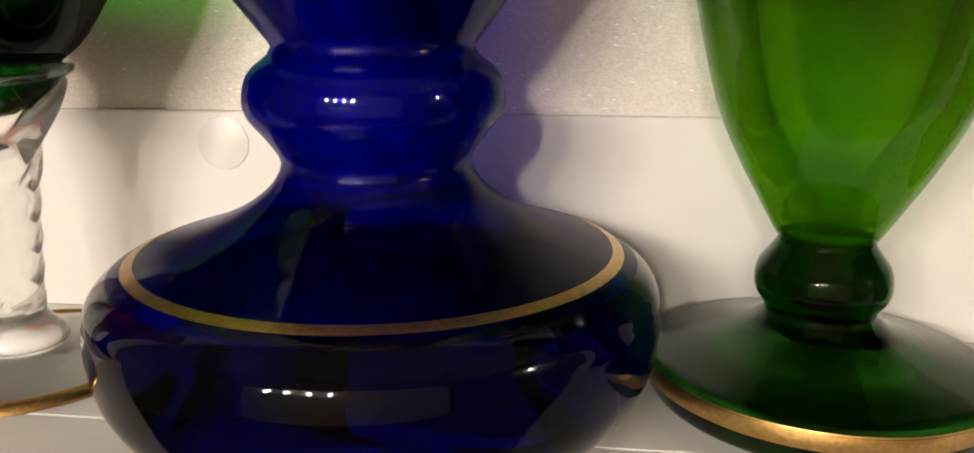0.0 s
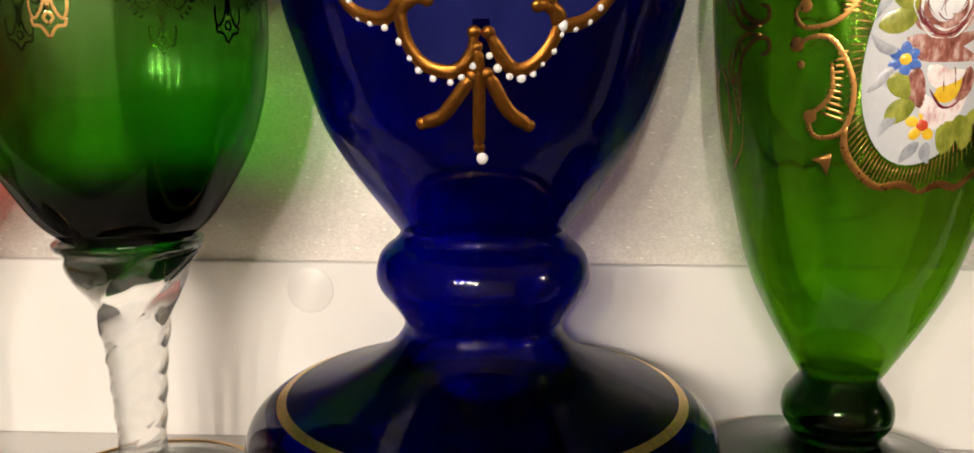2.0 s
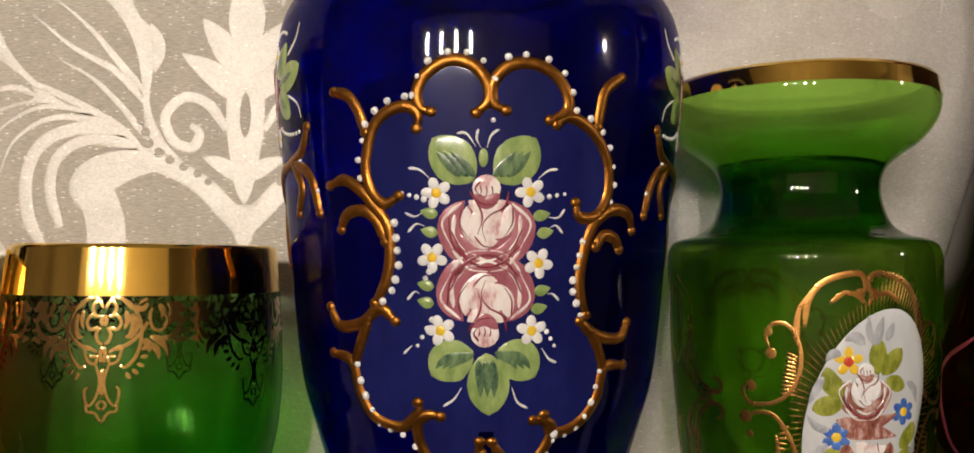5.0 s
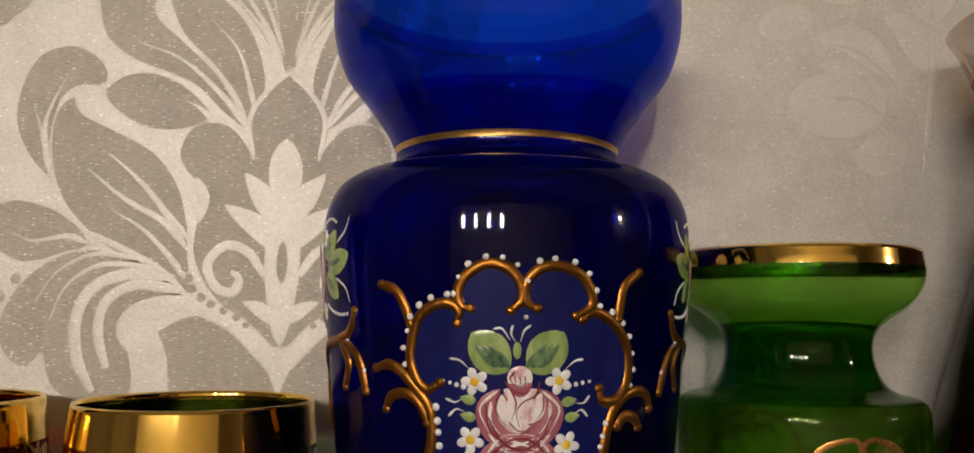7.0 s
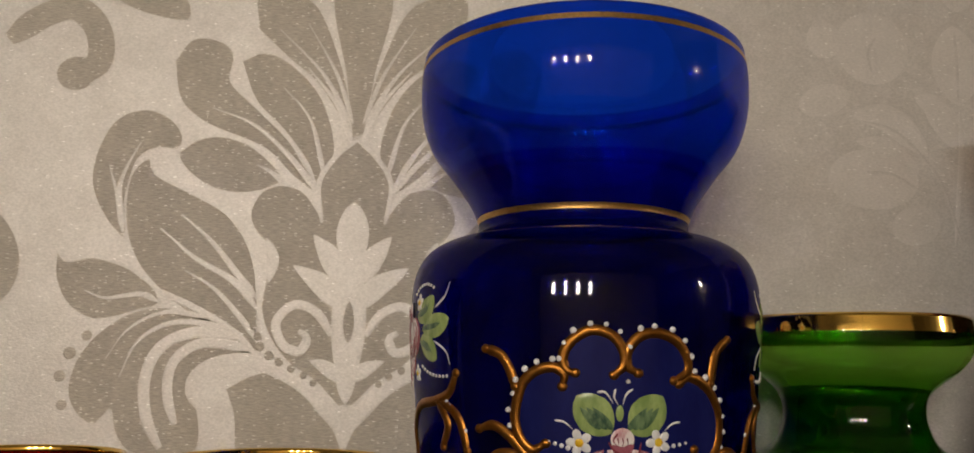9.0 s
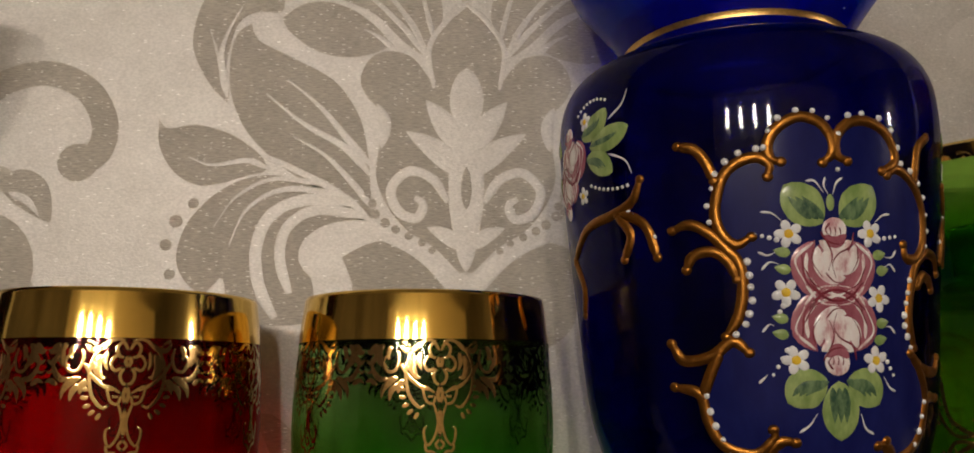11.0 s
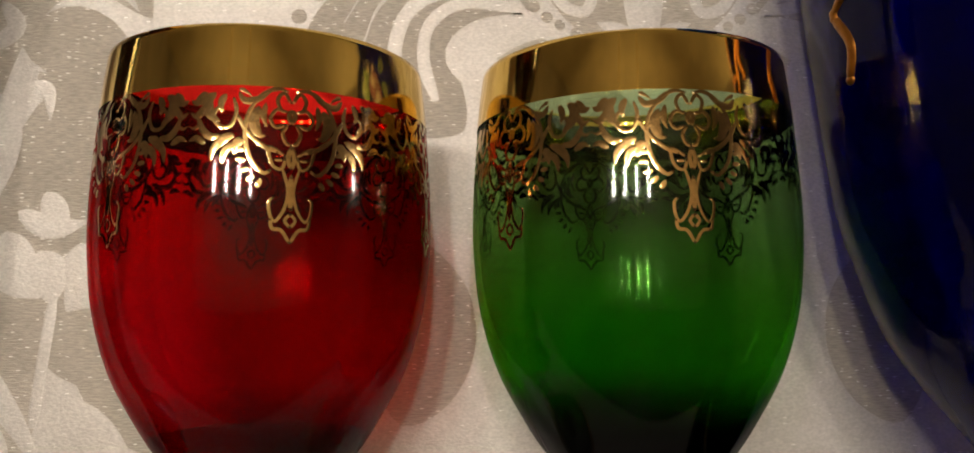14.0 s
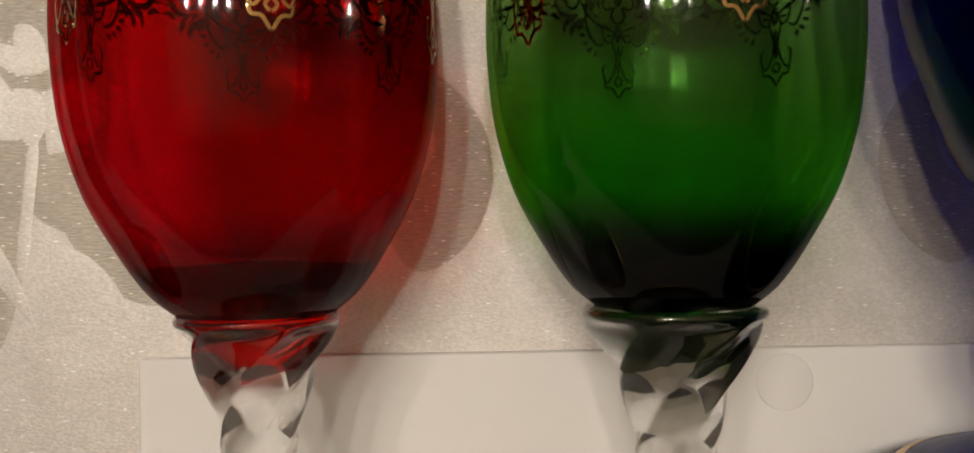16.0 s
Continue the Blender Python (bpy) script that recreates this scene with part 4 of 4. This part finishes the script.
    runs = [([(-15.8, 209), (-13.2, 215.2), (-7.2, 218.4), (-1, 217.2), (3.0, 212.5)], 7), ([(6, 217.2), (11.6, 218.0), (18.5, 215.4), (21.8, 210.5)], 5),
            ([(-17.5, 208.6), (-23.4, 207.4), (-28.2, 203), (-30.2, 197), (-30.8, 191)], 7), ([(23, 206.2), (29.5, 203), (34, 197.5), (35.4, 191), (34.6, 185.5)], 7),
            ([(-21.6, 180), (-20.6, 173), (-22, 166), (-25, 162)], 8), ([(26.6, 176), (24.9, 170), (25, 164), (27, 159)], 8),
            ([(-34.6, 147), (-32.6, 139.5), (-29.4, 133), (-21.8, 130.6)], 8), ([(35.4, 145), (33, 138), (28.6, 132.0), (22, 129.4)], 8),
            ([(-18.6, 128), (-14, 122.2), (-5, 119.9), (0, 123)], 7), ([(20.6, 126), (14.8, 121.2), (8.6, 121.4), (4.5, 125)], 7)]
    for pts, n in runs:
        for q in spline(pts, max(round(0.8 * n), 2)):
            r = random.uniform(0.6, 1.05)
            dot(s, on, q[0] + random.uniform(-0.4, 0.4), q[1] + random.uniform(-0.3, 0.3), r, r, 0.7, 0, 0.2, 10)
    for q in ((2.4, 104.1, 1.25), (3.0, 203.2, 0.6), (22.0, 131.0, 1.3)):
        dot(s, on, q[0], q[1], q[2], q[2], 0.8, 0, 0.2, 12)
    tagged(part("beading", s, WHITE_ENAMEL, ob, "white enamel beads along the gold"), kind="stuff")

    rose(ob, on, 1.6, 179.8, 8.9, False)
    rose(ob, on, 1.5, 163.2, 9.0, True)
    for pts, w in (([(-1.5, 189.5), (-6.3, 194.2), (-11.2, 199.2)], 9.5), ([(4.0, 189.5), (8.8, 194.3), (13.2, 199.4)], 9.5), ([(-1.5, 151.0), (-7.5, 148.5), (-12.5, 145.1)], 9.0), ([(5.0, 151.5), (10.6, 148.7), (15.0, 144.8)], 9.0), ([(1.8, 150.5), (2.6, 143.0), (2.9, 136.0)], 9.0)):
        painted_leaf(ob, on, pts, w)
    for u, v in ((-10.4, 186.9), (12.2, 187.3), (-11.7, 172.3), (14.8, 171.1), (-9.8, 155.6), (13.6, 155.6)):
        daisy(ob, on, u, v, 3.4, turn=random.uniform(0, 72))
    for u, v, d in ((-12.3, 182.4, 1), (-12.3, 178.1, 1), (15.2, 182.0, -1), (16.3, 178.1, -1), (-13.5, 165.9, 1), (-13.6, 162.0, 1), (16.1, 164.9, -1), (15.4, 160.7, -1)):
        s = Shape()
        stroke(s, on, [(u + 2.2 * d, v - 0.3), (u, v), (u - 2.2 * d, v + 0.5)], 2.7, 0.3, blade, 0.05, 10)
        part("small_leaf", s, GREEN_ENAMEL, ob)
    s = Shape()
    dot(s, on, 0.8, 194.8, 1.1, 2.2, 0.3)
    part("small_leaf", s, GREEN_ENAMEL, ob)
    s = Shape()
    for pts in ([(-17.3, 192.6), (-14.5, 192.2), (-12.1, 190.3)], [(19, 192.6), (16.5, 192.2), (14, 190.3)], [(-5.5, 200.2), (-3.2, 200.2), (-1.0, 197.3)], [(-0.4, 201.2), (-0.8, 199), (0.3, 197)], [(4.4, 201.2), (2.6, 199.8), (1.6, 197.0)], [(-17.8, 178.0), (-15.6, 179.9), (-13.4, 179.4)], [(21, 178), (19, 179.8), (17, 179)], [(-18.5, 182.5), (-16, 181.6), (-14, 182.4)], [(21.2, 183.5), (19.6, 181.6), (17, 181.6)], [(-18.4, 162.5), (-16.5, 164.4), (-15.2, 164)], [(20.8, 162.5), (19, 164), (17.5, 164)], [(-9.5, 138), (-6.5, 139.8), (-4.5, 142.5)], [(13.5, 137.5), (10.5, 139), (8.8, 142.5)], [(21, 148), (18.6, 149), (16.5, 151.5)], [(-20, 150), (-17.5, 152)]):
        stroke(s, on, pts, 0.8, 0.25, tail, 0.05, 8)
    for u0, v0, u1, v1, n in ((-13.5, 185.5, -19, 187, 4), (15, 186, 21, 187, 4), (-12, 158, -16, 152, 4), (16.5, 157, 20, 152, 4), (-12.5, 169, -13.5, 167.5, 2)):
        for i in range(n):
            f = i / max(n - 1, 1)
            dot(s, on, u0 + (u1 - u0) * f, v0 + (v1 - v0) * f, 0.75 - 0.1 * i, 0.75 - 0.1 * i, 0.4, sides=10)
    part("brushwork", s, WHITE_ENAMEL, ob)

    # the smaller sprays on the sides
    for c in (-84.0, 87.0):
        d = 1 if c < 0 else -1
        rose(ob, on, c + 4 * d, 217.5, 7.4, False)
        rose(ob, on, c - 2 * d, 208.0, 7.0, True)
        for pts, w in (([(c + 12 * d, 221), (c + 20 * d, 224), (c + 24 * d, 227.5)], 6.5), ([(c + 16 * d, 217.5), (c + 26 * d, 218.8), (c + 32 * d, 220.5)], 6.5), ([(c + 14 * d, 215), (c + 20 * d, 212.3), (c + 25 * d, 208.5)], 6.5), ([(c - 8 * d, 222), (c - 14 * d, 225), (c - 20 * d, 227)], 6.0), ([(c - 12 * d, 214), (c - 20 * d, 213), (c - 26 * d, 211)], 6.0)):
            painted_leaf(ob, on, pts, w)
        daisy(ob, on, c + 14 * d, 226.0, 2.6)
        daisy(ob, on, c + 10 * d, 204.5, 2.6)
        s = Shape()
        for i in range(9):
            dot(s, on, c + (10 + 1.7 * i) * d, 229.0 + 1.1 * i - 0.12 * i * i, 0.5, 0.5, 0.35, sides=8)
            dot(s, on, c + (15 + 1.9 * i) * d, 206.5 - 0.9 * i + 0.07 * i * i, 0.55, 0.55, 0.35, sides=8)
        stroke(s, on, [(c + 25 * d, 224), (c + 30 * d, 227), (c + 32 * d, 231)], 0.8, 0.25, tail)
        stroke(s, on, [(c + 24 * d, 214), (c + 30 * d, 211), (c + 32 * d, 207)], 0.8, 0.25, tail)
        for i in range(7):
            dot(s, on, c + (28 + 1.6 * i) * d, 197.5 - 0.9 * i - 0.1 * i * i, 0.7, 0.7, 0.5, sides=8)
        part("brushwork", s, WHITE_ENAMEL, ob)
        scroll([(c + 34.5 * d, 204.6), (c + 31 * d, 199), (c + 23 * d, 196.5), (c + 10 * d, 194.5), (c - 2 * d, 187)])
        scroll([(c + 26 * d, 196.8), (c + 34.5 * d, 192.2), (c + 38 * d, 183)])
        scroll([(c + 25 * d, 196.2), (c + 29.5 * d, 190), (c + 26.5 * d, 183.5)])
        scroll([(c - 2 * d, 186), (c + 3 * d, 178), (c + 1 * d, 170)])
    return ob


cobalt_vase()

# ---- green vase with an enamel medallion ----
LEAFY = [(0.0111, 0.0404), (0.0155, 0.0480), (0.0208, 0.0575), (0.0262, 0.0695), (0.0312, 0.0880), (0.0358, 0.1095), (0.0384, 0.1350), (0.0394, 0.1550), (0.0399, 0.1680), (0.0396, 0.1750), (0.0372, 0.1783), (0.0310, 0.1800), (0.0268, 0.1830), (0.0244, 0.1885), (0.0236, 0.1945), (0.0250, 0.2000), (0.0290, 0.2040), (0.0345, 0.2080), (0.0388, 0.2135), (0.0404, 0.2190), (0.0398, 0.2255)]


def green_vase():
    ob = thing("vase", 0.0617, 0.1939, 0.0, "green glass vase with gold scrolls and white floral medallion", "vase", "painted vases on the shelf")
    prof = [tuple(p) for p in spline(LEAFY, 130)]
    on = Round(prof)
    s = Shape()
    inner = [(max(r - 0.0022, 0.002), z) for r, z in prof if z > 0.0440]
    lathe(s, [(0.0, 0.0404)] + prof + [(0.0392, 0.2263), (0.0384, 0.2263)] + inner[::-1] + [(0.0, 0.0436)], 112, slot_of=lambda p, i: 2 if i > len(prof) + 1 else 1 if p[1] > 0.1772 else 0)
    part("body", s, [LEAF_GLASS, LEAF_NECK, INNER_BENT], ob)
    s = Shape()
    foot = [tuple(p) for p in spline([(0.0345, 0.0), (0.0378, 0.0022), (0.0398, 0.0065), (0.0402, 0.0098), (0.0388, 0.0118), (0.0330, 0.0133), (0.0240, 0.0158), (0.0165, 0.0188), (0.0126, 0.0222), (0.0128, 0.0238), (0.0147, 0.0270), (0.0151, 0.0300), (0.0144, 0.0335), (0.0120, 0.0370), (0.0107, 0.0390), (0.0108, 0.0404)], 70)]
    lathe(s, [(0.0, 0.0006), (0.031, 0.0006)] + foot + [(0.0, 0.0404)], 112)
    part("foot", s, LEAF_SOLID, ob, "thick dark green foot and knop")
    s = Shape()
    ring(s, Round(foot[:40]), 6.6, 10.8, 0.06, 112)
    part("foot_ring", s, GOLD_LINE, ob, "gold ring on the foot edge")
    s = Shape()
    ring(s, on, 220.6, 225.4, 0.06, 112)
    lathe(s, [(0.0399, 0.2254), (0.0393, 0.2265), (0.0384, 0.2265)], 112)
    part("rim_band", s, GOLD_BAND, ob, "polished gold rim band")

    for c in (4.0, 184.0):
        # medallion
        s = Shape()
        lean = 0.30
        verts, faces, n = [on.place(c + 2.0, 130.5, 0.25)], [], 48
        for k, f in enumerate((0.3, 0.6, 0.85, 0.98, 1.0)):
            for i in range(n):
                q = 2 * math.pi * i / n
                verts.append(on.place(c + 2.0 + 25.5 * f * math.cos(q) + lean * 29.0 * f * math.sin(q), 130.5 + 29.0 * f * math.sin(q), 0.25 if f < 0.99 else 0.05))
        faces += [(0, 1 + i, 1 + (i + 1) % n) for i in range(n)]
        faces += [(1 + r * n + i, 1 + (r + 1) * n + i, 1 + (r + 1) * n + (i + 1) % n, 1 + r * n + (i + 1) % n) for r in range(4) for i in range(n)]
        s.add(verts, faces)
        medal = part("medallion", s, OPAL_ENAMEL, ob, "oval opal white enamel medallion")
        holder = ob
        rise = 0.28

        def petal(mat, name, strokes, form=blade):
            for pts, w in strokes:
                sh = Shape()
                stroke(sh, on, [(c + u - 4.0, v) for u, v in pts], w, 0.18, form, rise, 10)
                part(name, sh, mat, holder)

        petal(GREY_ENAMEL, "grey_leaf", [([(6, 150), (4.5, 154), (4.5, 158)], 2.0), ([(7, 149), (9, 154), (10.5, 157.5)], 2.8), ([(3, 150), (-1, 152), (-5, 151)], 3.2), ([(12, 151), (14, 154), (15, 156)], 2.4), ([(-6, 147), (-9, 147.5), (-12, 145.5)], 2.6), ([(-12, 142), (-16, 137), (-18, 134)], 2.2), ([(-10, 127), (-15, 128), (-19, 131)], 2.4), ([(-11, 124), (-16, 120), (-19, 118)], 2.4), ([(-8, 113), (-12, 111), (-14, 108)], 2.4), ([(0, 107), (-4, 104), (-6, 102)], 2.6), ([(3, 107), (3, 104), (5, 102)], 2.6), ([(22, 140), (26, 138), (28, 134)], 2.2), ([(24, 122), (27, 121), (28, 125)], 2.2)])
        petal(OLIVE_ENAMEL, "olive_leaf", [([(8, 142), (8.5, 148), (9.5, 151.5)], 5.2), ([(10, 142), (15.5, 146), (19, 149)], 5.2), ([(12, 141), (17, 139.5), (21, 138.5)], 4.4), ([(-5, 136), (-10, 140), (-11.5, 144)], 5.4), ([(-5, 135), (-12, 133.5), (-17, 132.5)], 5.4), ([(-4, 117), (-9, 120), (-13, 121.5)], 5.0), ([(-3, 116), (-8, 114), (-12, 111)], 5.0), ([(8, 113), (10, 108.5), (9.5, 104)], 5.2), ([(12, 113), (17, 109), (18, 105)], 5.2), ([(20, 122), (25, 126), (27, 129)], 4.6), ([(20, 121), (25, 120), (28, 118)], 4.6), ([(16, 112), (21, 113), (24, 115)], 3.6)], swell)
        rose(holder, on, c - 0.6, 137.4, 6.2, False, BROWN_ENAMEL, WHITE_ENAMEL, WINE_ENAMEL)
        petal(BROWN_ENAMEL, "brown_petal", [([(-8, 130), (3, 128.5), (18, 131.5)], 4.5), ([(-5, 126), (5, 127), (18, 125.5)], 4.5), ([(-4, 124), (-3, 118), (1, 114)], 4.2), ([(15, 124), (14, 119), (11, 115)], 3.6)])
        petal(PALE_ENAMEL, "pale_fringe", [([(-1, 118), (4, 112.5), (10, 113.5), (16, 119)], 5.0), ([(0, 124), (6, 121), (14, 123)], 5.0)])
        petal(YELLOW_ENAMEL, "yellow_heart", [([(3, 117.5), (8, 118.5), (14, 121.5)], 5.0)])
        petal(WINE_ENAMEL, "dark_line", [([(1, 119), (6, 115), (11, 115.5), (16, 120)], 0.7), ([(5, 123), (6, 119), (6, 116)], 0.5), ([(9, 124), (10, 120), (10, 117)], 0.5)])
        daisy(holder, on, c - 7.3, 145.5, 3.9, 5, YELLOW_ENAMEL, RED_ENAMEL)
        daisy(holder, on, c - 3.4, 110.8, 3.9, 5, YELLOW_ENAMEL, RED_ENAMEL)
        daisy(holder, on, c - 11.7, 125.4, 3.8, 6, BLUE_ENAMEL, YELLOW_ENAMEL)
        daisy(holder, on, c + 17.0, 131.9, 3.6, 6, BLUE_ENAMEL, YELLOW_ENAMEL)

        # gold cartouche
        def both(pts, w, form=cord, n=0):
            for m in (-1, 1):
                stroke(gilt, on, [(c + m * (u - 4.0), v) for u, v in pts], 1.5 * w, 0.06, form, 0.03, n)

        gilt = Shape()
        both([(-32.3, 147.8), (-34.0, 152.0), (-30.5, 155.2), (-24.5, 154.2), (-21.0, 148.5), (-21.6, 141.5), (-26.4, 136.0), (-33.0, 133.3), (-41.3, 133.2), (-43.9, 136.7), (-40.0, 138.4)], 0.8, cord, 40)
        both([(-44.0, 127.9), (-38.6, 130.6), (-31.0, 129.9), (-24.7, 123.1), (-23.1, 116.2), (-26.5, 109.0), (-35.9, 107.7), (-38.5, 112.1), (-33, 115.4), (-30.2, 119.0), (-31.0, 125)], 0.8, cord, 40)
        both([(-25.3, 110.9), (-25.1, 104.6), (-19.4, 99.3), (-12, 96.2), (-4, 97.0), (3.8, 95.0)], 1.2, cord, 24)
        both([(-19.5, 154.2), (-17.8, 161.6), (-12.6, 166.3), (-3.8, 168.6), (2.0, 168.4), (3.4, 165.0), (1.0, 163.2)], 1.1, cord, 30)
        both([(-22.5, 150), (-21.5, 158.5), (-16, 165.0)], 1.4, tail)
        both([(-10, 160.8), (-5, 163.5), (0.0, 163.0), (3.6, 160.5)], 0.9)
        dots = ((-32.0, 147.0, 1.5), (-33.0, 152.8, 1.2), (-40.5, 137.8, 1.6), (-43.2, 129.2, 1.8), (-38.0, 112.4, 1.6), (1.2, 163.5, 1.4), (-41.6, 124.5, 1.0))
        for m in (-1, 1):
            for u, v, r in dots:
                dot(gilt, on, c + m * (u - 4.0), v, r, r, 0.06, 0, 0.03, 12)
        for i in range(11):
            f = i / 10
            both([(-21.5 - 0.8 * f, 146 - 1.0 * i), (-26 - 3 * f, 147.5 - 1.1 * i)], 0.45, cord, 4)
            both([(-25.5 - 1.5 * math.sin(3 * f), 127.5 - 1.6 * i), (-29.6 - 4.5 * f, 126.5 - 1.3 * i)], 0.45, cord, 4)
        for i in range(9):
            both([(-34 - 0.9 * i + 4, 104 - 0.2 * i), (-31.5 - 0.2 * i, 98.0 + 0.4 * i)], 0.5, tail, 4)
        part("gold_cartouche", gilt, GOLD_COPPER, ob, "printed gold scroll frame")
        rays = Shape()
        for i in range(120):
            q = 2 * math.pi * i / 120
            a0, b0 = 1.02, 1.24 + 0.07 * math.sin(5 * q) + random.uniform(-0.03, 0.03)
            stroke(rays, on, [(c + 2 + k0 * (25.5 * math.cos(q) + lean * 29 * math.sin(q)), 130.5 + 29 * k0 * math.sin(q)) for k0 in (a0, b0)], 0.24, 0.05, cord, 0.03, 3)
        tagged(part("hatching", rays, GOLD_COPPER, ob, "fine gold rays round the medallion"), kind="stuff")

    # the back-to-back scroll ornaments on the sides
    for c in (-86.0, 94.0):
        gilt = Shape()
        for m in (-1, 1):
            for f in (-1, 1):
                def w(u, v):
                    return (c + m * u, 133 + f * (v - 133))
                stroke(gilt, on, [w(15, 153.4), w(17, 140.3), w(25, 135.2), w(31, 135.2), w(31.5, 138), w(28, 139)], 1.3, 0.06, cord, 0.03, 24)
                stroke(gilt, on, [w(14, 156), w(11.5, 143), w(18, 134.5), w(28, 134.0)], 1.1, 0.06, cord, 0.03, 20)
                stroke(gilt, on, [w(2, 165), w(7, 156), w(6, 146), w(1, 141)], 1.4, 0.06, cord, 0.03, 18)
                stroke(gilt, on, [w(12, 137), w(8, 142), w(11, 146), w(14, 143)], 1.2, 0.06, cord, 0.03, 16)
                stroke(gilt, on, [w(4, 168), w(14, 162), w(17, 154)], 1.0, 0.06, tail, 0.03, 12)
                for i in range(9):
                    stroke(gilt, on, [w(14 + 0.9 * i * 0.6, 152 - 1.7 * i), w(11.8 + 1.1 * i * 0.7, 151 - 1.9 * i)], 0.4, 0.05, cord, 0.03, 3)
        part("side_scroll", gilt, GOLD_COPPER, ob, "printed gold scrolls on the side")
    return ob


green_vase()


# ---- amber vase at the end of the shelf ----
def amber_vase():
    ob = thing("vase", 0.1720, 0.1850, 0.0, "dark amber glass vase with a flared clear lip", "vase", "painted vases on the shelf")
    prof = [tuple(p) for p in spline([(0.034, 0.0), (0.037, 0.004), (0.030, 0.018), (0.026, 0.04), (0.034, 0.068), (0.051, 0.092), (0.066, 0.107), (0.0705, 0.119), (0.0700, 0.135), (0.0670, 0.15), (0.0585, 0.18), (0.0450, 0.225), (0.0385, 0.255), (0.0400, 0.280), (0.0455, 0.300), (0.0500, 0.309)], 80)]
    s = Shape()
    inner = [(max(r - 0.0028, 0.003), z) for r, z in prof if z > 0.01]
    lathe(s, [(0.0, 0.001), (0.030, 0.001)] + prof + [(prof[-1][0] - 0.0008, 0.3098), (prof[-1][0] - 0.002, 0.3096)] + inner[::-1] + [(0.0, 0.011)], 96, slot_of=lambda p, i: 2 if i > len(prof) + 2 else 1 if p[1] > 0.288 else 0)
    part("body", s, [AMBER, AMBER_LIP, INNER_BENT], ob)
    on = Round(prof)
    for k in range(8):
        u = 45 * k + 10
        for m in (-1, 1):
            s = Shape()
            stroke(s, on, [(u + m * 2, 301), (u + m * 10, 297), (u + m * 11, 290), (u + m * 4, 288), (u + m * 3, 293)], 1.4, 0.15, cord, 0.04, 22)
            stroke(s, on, [(u + m * 3, 293), (u + m * 4, 284), (u + m * 7, 276), (u + m * 14, 268)], 1.2, 0.15, tail, 0.04)
            part("painted_scroll", s, WINE_ENAMEL, ob, "red-brown painted scroll")
            s = Shape()
            stroke(s, on, [(u + m * 2, 150), (u + m * 12, 140), (u + m * 8, 120), (u + m * 1, 112)], 1.6, 0.15, cord, 0.04)
            part("painted_scroll", s, WINE_ENAMEL, ob, "red-brown painted scroll")
    return ob


amber_vase()


# ---- flared vase past the ruby goblet, form guessed, added to cast a shadow on the paper ----
def flared_vase():
    ob = thing("vase", -0.3500, 0.1880, 0.0, "dark amber glass vase with gold rim, form guessed, added for its shadow", "vase", "painted vases on the shelf")
    prof = [tuple(p) for p in spline([(0.036, 0.0), (0.038, 0.004), (0.028, 0.016), (0.014, 0.036), (0.013, 0.062), (0.016, 0.100), (0.018, 0.150), (0.019, 0.190), (0.026, 0.230), (0.038, 0.260), (0.045, 0.290)], 70)]
    s = Shape()
    inner = [(max(r - 0.0026, 0.003), z) for r, z in prof if z > 0.07]
    lathe(s, [(0.0, 0.001), (0.030, 0.001)] + prof + [(prof[-1][0] - 0.0008, 0.2908), (prof[-1][0] - 0.002, 0.2906)] + inner[::-1] + [(0.0, 0.068)], 96, slot_of=lambda p, i: 1 if i > len(prof) + 2 else 0)
    part("body", s, [AMBER, INNER_BENT], ob)
    s = Shape()
    ring(s, Round(prof), 276.0, 289.6, 0.06, 96)
    part("rim_band", s, GOLD_BAND, ob, "polished gold rim band")
    return ob


flared_vase()
